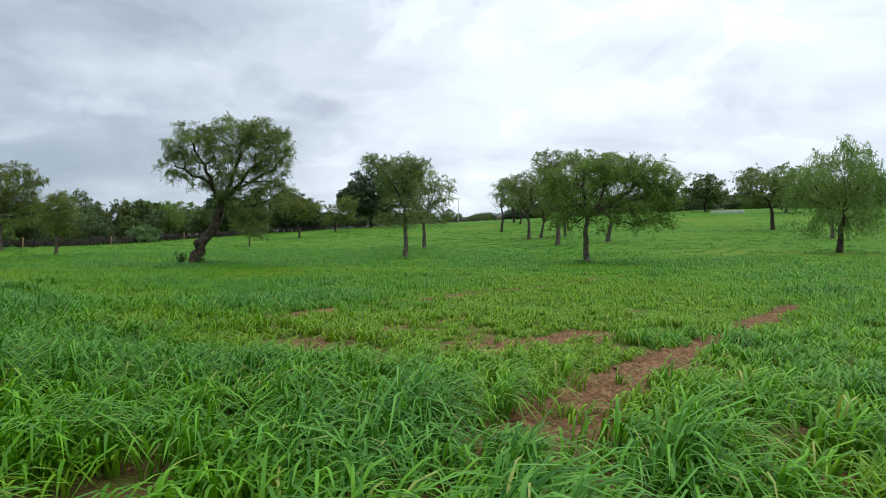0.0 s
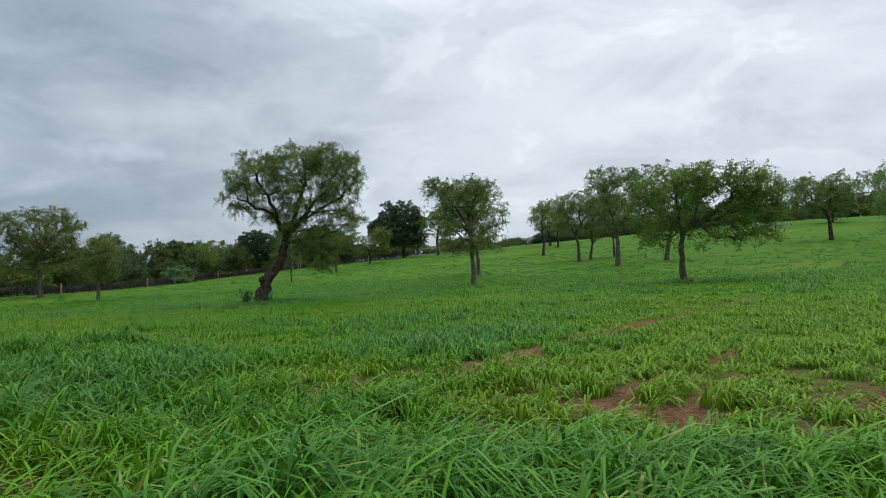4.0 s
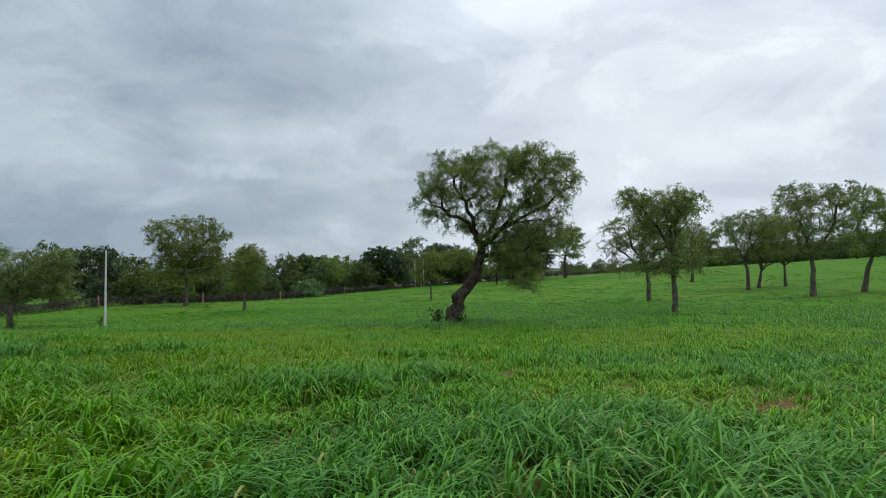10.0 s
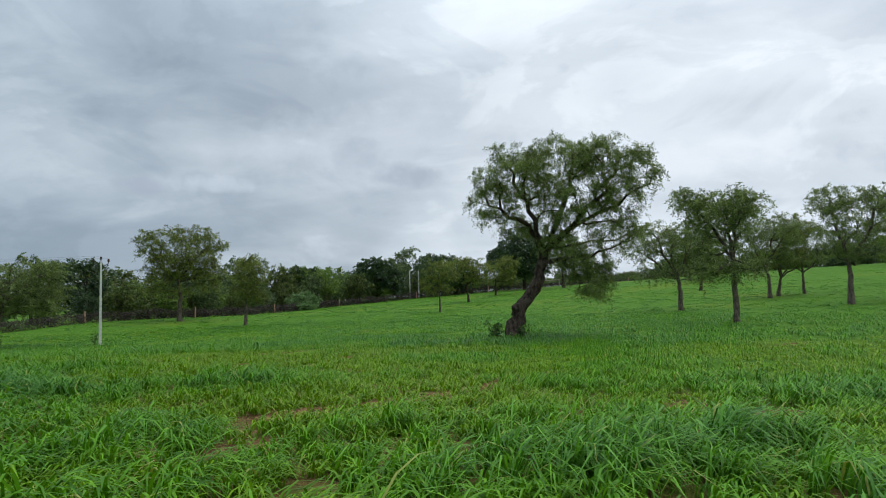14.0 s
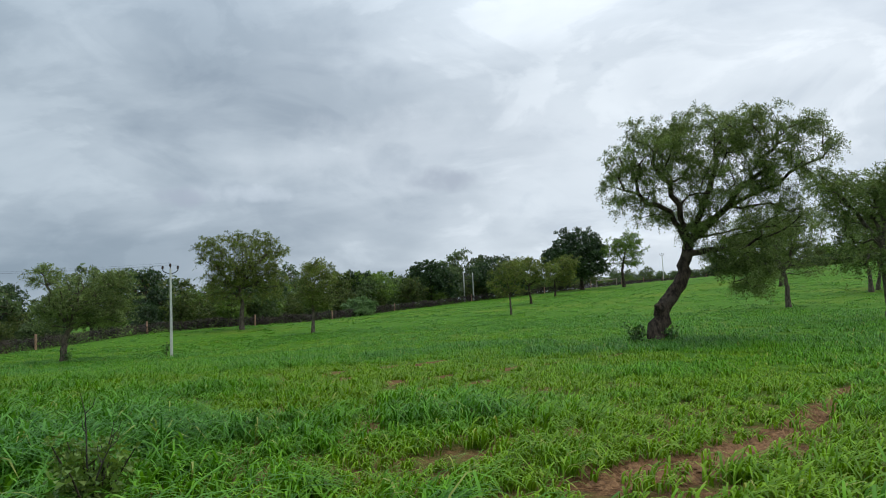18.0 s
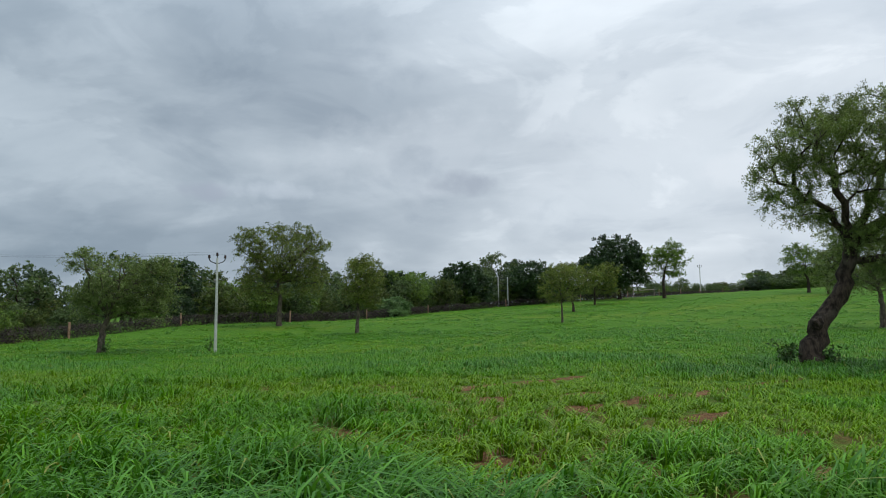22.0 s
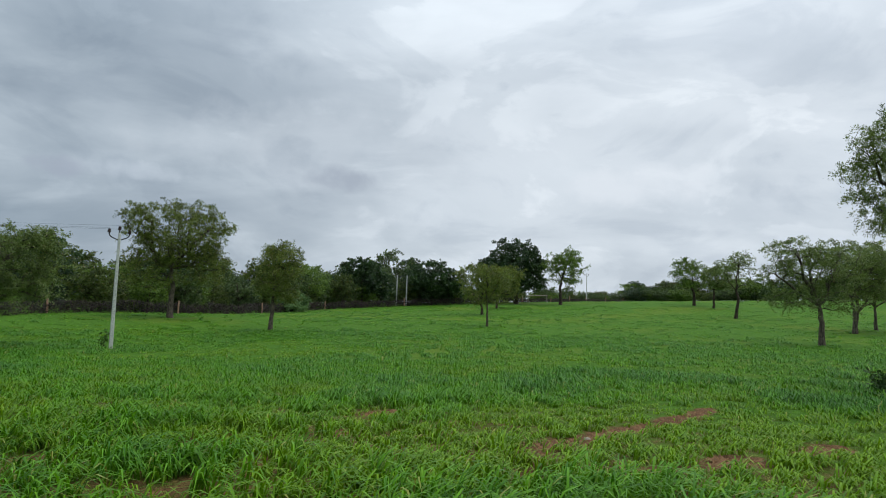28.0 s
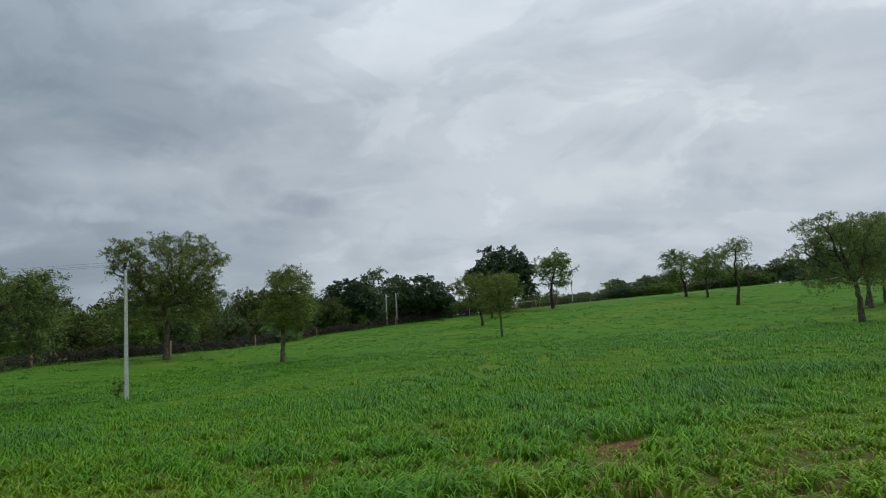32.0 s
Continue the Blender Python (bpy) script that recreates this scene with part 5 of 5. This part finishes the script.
tree("fence_tree", "broad round dark bushy tree behind the fence", FAR_DARK, -35.6, 149.5, 3, [(-0.06, 2.02)], [(-0.15, 4.99, 5.2, 3.0), (-2.07, 3.46, 4.3, 2.5), (2.86, 3.58, 3.4, 2.3)], 73, 220, 0.25, False, group=BEHIND)
SCRUB = [Kind(leaf, MAT_BARK, 38, 0.38, 0.31, 0.17, 0.3, 0.05, 0.02) for leaf in (MAT_SCRUB_GREY, MAT_SCRUB_OLIVE, MAT_FRESH, MAT_DARK)]
stock = [
    tree("fence_tree", "grey-green scrub tree behind the fence", SCRUB[0], -78, 70, 40, [(0.1, 1.2), (0.2, 2.2)], [(0.2, 4.6, 2.9, 1.7), (-1.6, 3.6, 2.0, 1.5), (1.8, 3.2, 2.0, 1.5), (0, 2.0, 2.6, 1.1)], 80, 95, 0.2, False, group=BEHIND),
    tree("fence_tree", "olive scrub tree behind the fence", SCRUB[1], -76, 84, 40, [(0.1, 1.0), (-0.2, 2.0)], [(-0.2, 4.2, 2.6, 1.8), (1.5, 3.4, 2.1, 1.4), (-1.9, 2.6, 1.9, 1.4), (0.4, 1.8, 2.7, 1.1)], 81, 95, 0.2, False, group=BEHIND),
    tree("fence_tree", "fresh green scrub tree behind the fence", SCRUB[2], -70, 98, 40, [(0.0, 1.0), (0.1, 1.9)], [(0.2, 4.0, 2.8, 1.6), (-1.7, 2.8, 2.0, 1.5), (1.9, 2.5, 1.9, 1.4), (0, 1.5, 2.7, 1.0)], 82, 95, 0.2, False, group=BEHIND),
    tree("fence_tree", "dark green scrub tree behind the fence", SCRUB[3], -68, 112, 40, [(0.0, 1.0), (0.1, 2.1)], [(0.1, 4.4, 2.7, 1.9), (-1.6, 3.0, 1.9, 1.5), (1.8, 2.8, 1.8, 1.5), (0, 1.6, 2.4, 1.0)], 83, 95, 0.2, False, group=BEHIND),
]
rng = np.random.default_rng(90)
for k in range(len(FENCE) - 1):
    (x0, y0), (x1, y1) = FENCE[k], FENCE[k + 1]
    span = math.hypot(x1 - x0, y1 - y0)
    out = np.array([-(y1 - y0), x1 - x0]) / span
    for row, (off, size) in enumerate([(4.0, 0.7), (9.0, 1.05), (17.0, 1.35)]):
        many = max(1, int(span / (3.6 + 1.2 * row)))
        for j in range(many):
            f = (j + rng.uniform(0.1, 0.9)) / many
            p = np.array([x0 + (x1 - x0) * f, y0 + (y1 - y0) * f]) + out * (off + rng.uniform(-1.5, 1.5))
            if k >= 7 and row == 2:
                continue
            s = size * rng.uniform(0.65, 1.1) * (0.62 if k >= 7 else 0.66 if k < 2 else 1.1)
            one = stock[int(rng.choice(4, p=[0.34, 0.26, 0.25, 0.15]))]
            copy_thing(one, pose(p[0], p[1], float(land(*p)) - 0.05, 0, 0, rng.uniform(0, 360)) @ Matrix.Diagonal((s, s, s * rng.uniform(0.85, 1.15), 1)))
# low bushes fill the foot of the row
for j in range(70):
    f = (j + rng.uniform(0, 1)) / 70
    k = min(int(3 + f * 6), 8)
    g = 3 + f * 6 - k
    (x0, y0), (x1, y1) = FENCE[k], FENCE[k + 1]
    out = np.array([-(y1 - y0), x1 - x0]) / math.hypot(x1 - x0, y1 - y0)
    p = np.array([x0 + (x1 - x0) * g, y0 + (y1 - y0) * g]) + out * rng.uniform(7, 20)
    s = rng.uniform(0.45, 0.7)
    copy_thing(stock[int(rng.integers(0, 4))], pose(p[0], p[1], float(land(*p)) - 0.05, 0, 0, rng.uniform(0, 360)) @ Matrix.Diagonal((s * 1.3, s * 1.3, s, 1)))
# beyond the gap in the fence and along the other side of the track
for j in range(44):
    s, d = rng.uniform(14, 78), -rng.uniform(5.0, 26.0)
    p = TRACK_AT + TRACK_DIR * s + TRACK_SIDE * d
    if s < 26 and d > -9:
        continue
    z = rng.uniform(0.32, 0.58) + 0.1 * (s > 45)
    one = stock[int(rng.integers(0, 4))]
    copy_thing(one, pose(p[0], p[1], float(land(*p)) - 0.05, 0, 0, rng.uniform(0, 360)) @ Matrix.Diagonal((z, z, z, 1)))
for j in range(16):
    p = TRACK_AT + TRACK_DIR * rng.uniform(46, 75) + TRACK_SIDE * rng.uniform(-8, 14)
    z = rng.uniform(0.42, 0.66)
    copy_thing(stock[int(rng.integers(0, 4))], pose(p[0], p[1], float(land(*p)) - 0.05, 0, 0, rng.uniform(0, 360)) @ Matrix.Diagonal((z, z, z, 1)))
# a pale broad-leaved bush has grown up through the hedge
MILKWEED = Kind(leafy("pale_broad_leaves", rgb(0.06, 0.13, 0.04), rgb(0.24, 0.38, 0.15), rgb(0.28, 0.40, 0.18), 0.3, 0.5, 0.6), MAT_BARK_PALE, 60, 0.28, 0.22, 0.15, 0.1, 0.0, 0.012)
tree("green_bush", "pale green broad-leaved bush grown up through the hedge", MILKWEED, -53.8, 115.2, 25, [(0.0, 0.6)],
     [(0.0, 1.9, 2.1, 1.2), (-1.5, 1.4, 1.3, 1.0), (1.4, 1.5, 1.4, 1.0), (0.3, 0.8, 2.0, 0.7)], 49, 130, 0.08, False)
# the far edge of the field on the rise
for j in range(70):
    f = j / 69
    p = np.array([14 + 125 * f, 232 - 62 * f]) + rng.uniform(-5, 5, 2) + np.array([6, 10]) * rng.uniform(0, 2)
    z = rng.uniform(0.75, 1.25)
    copy_thing(stock[int(rng.integers(0, 4))], pose(p[0], p[1], float(land(*p)) - 0.1, 0, 0, rng.uniform(0, 360)) @ Matrix.Diagonal((z * 1.2, z * 1.2, z, 1)))
for j in range(64):
    f = j / 63
    p = np.array([10 + 132 * f, 228 - 64 * f]) + rng.uniform(-3, 3, 2)
    z = rng.uniform(0.5, 0.75)
    copy_thing(stock[int(rng.integers(0, 4))], pose(p[0], p[1], float(land(*p)) - 0.45, 0, 0, rng.uniform(0, 360)) @ Matrix.Diagonal((z * 1.7, z * 1.7, z, 1)))
for px, py, z in [(60, 160, 1.5), (52, 168, 1.1), (78, 128, 1.5), (84, 122, 1.3), (92, 112, 1.6), (70, 142, 1.2), (100, 100, 1.5)]:
    copy_thing(stock[int(rng.integers(0, 2))], pose(px, py, float(land(px, py)) - 0.1, 0, 0, rng.uniform(0, 360)) @ Matrix.Diagonal((z, z, z, 1)))


# ------------------------------------------------------------------ fence, poles and wires
def bevelled_box(sx, sy, sz, bevel, top=1.0):
    bm = bmesh.new()
    bmesh.ops.create_cube(bm, size=1)
    for v in bm.verts:
        k = top if v.co.z > 0 else 1.0
        v.co = Vector((v.co.x * sx * k, v.co.y * sy * k, (v.co.z + 0.5) * sz))
    bmesh.ops.bevel(bm, geom=bm.edges[:], offset=bevel, segments=1, affect="EDGES")
    return bm


def stone_post(x, y, tall, seed, lean=2.0):
    rng = random.Random(seed)
    bm = bevelled_box(0.19, 0.15, tall + 0.2, 0.025, 0.86)
    for v in bm.verts:
        v.co += Vector((rng.uniform(-1, 1), rng.uniform(-1, 1), rng.uniform(-1, 1))) * 0.012
    ob = part("fence_post", bm, MAT_STONE, None)
    ob.matrix_world = pose(x, y, float(land(x, y)) - 0.2, rng.uniform(-lean, lean), rng.uniform(-lean, lean), rng.uniform(0, 90))
    return tagged(ob, "rough red sandstone fence post in the brush hedge", "fence post", "fence posts")


def brush(points, tall, deep, seed):
    """A hedge of heaped dry thorn branches between two fence posts."""
    rng = np.random.default_rng(seed)
    (x0, y0), (x1, y1) = points
    span = math.hypot(x1 - x0, y1 - y0)
    count = int(span * 120)
    f = rng.uniform(-0.01, 1.01, count)
    x = x0 + (x1 - x0) * f + rng.normal(0, deep, count)
    y = y0 + (y1 - y0) * f + rng.normal(0, deep, count)
    z = land(x, y) + rng.uniform(0, 1, count) ** 0.85 * tall * (0.75 + 0.4 * value_noise(x, y, 1.7, 31))
    turn, tilt = rng.uniform(0, 6.28, count), rng.normal(0.45, 0.55, count)
    way = np.stack([np.cos(turn) * np.cos(tilt), np.sin(turn) * np.cos(tilt), np.sin(tilt)], 1)
    side = np.cross(way, rng.normal(0, 1, (count, 3)))
    side /= np.linalg.norm(side, axis=1, keepdims=True) + 1e-9
    long, wide = rng.uniform(0.25, 0.8, (count, 1)), rng.uniform(0.012, 0.045, (count, 1))
    c = np.stack([x, y, z], 1)
    third = np.cross(way, side)
    verts = np.stack([c - way * long / 2 + side * wide, c - way * long / 2 - side * wide, c - way * long / 2 + third * wide, c + way * long / 2], 1).reshape(-1, 3)
    pattern = np.array([0, 1, 3, 1, 2, 3, 2, 0, 3])
    flat = ((np.arange(count) * 4)[:, None] + pattern[None]).ravel()
    me = mesh_of("brush_fence", verts, flat, np.full(count * 3, 3), MAT_THORN)
    tagged(new("brush_fence", me), "dark heaped thorn-brush hedge between stone posts", "hedge", "brush fence spans")


for k in range(len(FENCE) - 1):
    (x0, y0), (x1, y1) = FENCE[k], FENCE[k + 1]
    brush(((x0, y0), (x1, y1)), 1.2 if k < 8 else 0.7, 0.3, 200 + k)
    many = max(1, round(math.hypot(x1 - x0, y1 - y0) / 14))
    for j in range(many):
        f = j / many
        stone_post(x0 + (x1 - x0) * f + 0.35, y0 + (y1 - y0) * f - 0.1, 1.35, 300 + 20 * k + j)
for k, (px, py) in enumerate([(-38.9, 24.3), (-46.0, 30.3), (-56.2, 37.8)]):
    stone_post(px, py, 1.6, 500 + k)
brush(((-66.5, 45.0), (-70.5, 40.5)), 1.2, 0.4, 230)

# a rail gate far along the fence
rail = tagged(new("rail_gate"), "pale wooden rail on two posts in the fence", "gate")
rail.location = (-16.0, 164.2, float(land(-16.0, 164.2)))
for dx_, dy_ in ((0, 0), (4.6, 5.6)):
    bm = bevelled_box(0.14, 0.14, 1.7, 0.02)
    bmesh.ops.translate(bm, verts=bm.verts, vec=(dx_, dy_, float(land(-16 + dx_, 164.2 + dy_)) - rail.location.z - 0.1))
    part("post", bm, MAT_MUD, rail)
v, q = tube([(0, 0, 1.45), (2.3, 2.8, 1.62), (4.6, 5.6, float(land(-11.4, 169.8)) - rail.location.z + 1.45)], [0.07, 0.07, 0.07], 6)
put_part("rail", mesh_of("rail", v, q.ravel(), np.full(len(q), 4), MAT_MUD, True), rail)

# a low pale wall on the crest
wall = bevelled_box(7.5, 0.4, 0.6, 0.06)
low_wall = part("low_wall", wall, MAT_CONCRETE, None)
low_wall.matrix_world = pose(60.0, 147.5, float(land(60, 147.5)) - 0.1, 0, 0, -48)
tagged(low_wall, "low pale mud wall on the crest of the field", "wall")


def lathe(profile, sides=14):
    bm = bmesh.new()
    rings = []
    for r, z in profile:
        rings.append([bm.verts.new((r * math.cos(a), r * math.sin(a), z)) for a in (2 * math.pi * k / sides for k in range(sides))])
    for a, b in zip(rings, rings[1:]):
        for k in range(sides):
            bm.faces.new((a[k], a[(k + 1) % sides], b[(k + 1) % sides], b[k]))
    bm.faces.new(rings[-1])
    for f in bm.faces:
        f.smooth = True
    return bm


INSULATOR = [(r * 1.25, z * 1.25) for r, z in [(0.03, 0.0), (0.055, 0.01), (0.085, 0.03), (0.05, 0.05), (0.075, 0.085), (0.045, 0.10), (0.06, 0.135), (0.052, 0.165), (0.02, 0.18)]]


def wire_arm(points, radius, parent, name="arm"):
    v, q = tube(points, [radius] * len(points), 6)
    return put_part(name, mesh_of(name, v, q.ravel(), np.full(len(q), 4), MAT_IRON, True), parent)


def power_pole(x, y, tall, turn, label, width=0.2, arm=0.5):
    """A square concrete pole with a bracket that holds three insulators."""
    pole = tagged(new("power_pole"), label, "utility pole")
    pole.matrix_world = pose(x, y, float(land(x, y)), 0, 0, turn)
    shaft = bevelled_box(width, width * 0.8, tall + 0.4, 0.02, 0.62)
    bmesh.ops.translate(shaft, verts=shaft.verts, vec=(0, 0, -0.4))
    part("shaft", shaft, MAT_CONCRETE, pole)
    top = tall
    wire_arm([(-arm, 0.08, top - 0.02), (-arm * 0.97, 0.08, top - 0.14), (-arm * 0.75, 0.08, top - 0.24), (0, 0.08, top - 0.40), (arm * 0.75, 0.08, top - 0.24),
              (arm * 0.97, 0.08, top - 0.14), (arm, 0.08, top - 0.02)], 0.032, pole, "crossarm")
    wire_arm([(0, 0.08, top - 0.5), (0, 0.08, top + 0.16)], 0.028, pole, "bracket")
    for ix, iz in ((-arm, top - 0.02), (arm, top - 0.02), (0, top + 0.14)):
        bm = lathe(INSULATOR)
        bmesh.ops.translate(bm, verts=bm.verts, vec=(ix, 0.08, iz))
        part("insulator", bm, MAT_PORCELAIN, pole, "brown porcelain insulator")
    return pole


main_pole = power_pole(-46.6, 55.25, 6.15, 38, "pale concrete power pole with three insulators in the field")
power_pole(1.6, 195.5, 7.0, 10, "distant concrete power pole beyond the fence", 0.22, 0.5)
gate_pole = tagged(new("track_pole"), "thin pale pole with a dark foot beside the track", "pole")
gate_pole.matrix_world = pose(-62.0, 44.6, float(land(-62.0, 44.6)), 1.5, 2.6, 0)
v, q = tube([(0, 0, 0.7), (0.02, 0, 2.2), (0, 0, 4.3)], [0.06, 0.055, 0.045], 8)
put_part("shaft", mesh_of("shaft", v, q.ravel(), np.full(len(q), 4), MAT_CONCRETE, True), gate_pole)
v, q = tube([(0, 0, -0.2), (0, 0, 0.72)], [0.075, 0.07], 8)
put_part("foot", mesh_of("foot", v, q.ravel(), np.full(len(q), 4), MAT_IRON, True), gate_pole, "dark painted foot")
# the transformer stand by the fence
stand = tagged(new("transformer_stand"), "pair of concrete poles with crossbars behind the fence", "transformer")
stand.matrix_world = pose(-40.9, 144.0, float(land(-40.9, 144.0)), 0, 0, 4)
for k, (px, tall) in enumerate(((-0.9, 5.6), (0.9, 5.6), (-2.6, 4.6))):
    bm = bevelled_box(0.24, 0.2, tall + 0.3, 0.02, 0.75)
    bmesh.ops.translate(bm, verts=bm.verts, vec=(px, 0, -0.3))
    part("pole", bm, MAT_CONCRETE, stand)
for z in (3.0, 4.3, 5.3):
    bm = bevelled_box(2.4, 0.08, 0.1, 0.01)
    bmesh.ops.translate(bm, verts=bm.verts, vec=(0, 0.14, z))
    part("crossbar", bm, MAT_IRON, stand)


def wire(name, a, b, sag, label):
    a, b = np.array(a), np.array(b)
    pts = [a + (b - a) * f - np.array([0, 0, sag * 4 * f * (1 - f)]) for f in np.linspace(0, 1, 14)]
    v, q = tube(pts, [0.0042] * 14, 4)
    tagged(new(name, mesh_of(name, v, q.ravel(), np.full(len(q), 4), MAT_IRON, True)), label, "cable", "power lines")


base_z = float(land(-46.6, 55.25)) + 6.15
for off, dz_ in ((-0.5, 0.24), (0.0, 0.4), (0.5, 0.24)):
    ux, uy = math.cos(radians(38)) * off, math.sin(radians(38)) * off
    wire("power_line", (-46.6 + ux, 55.25 + uy, base_z + dz_), (-128 + ux, 84 + uy, 12.2 + dz_), 0.9, "thin dark power line above the field")
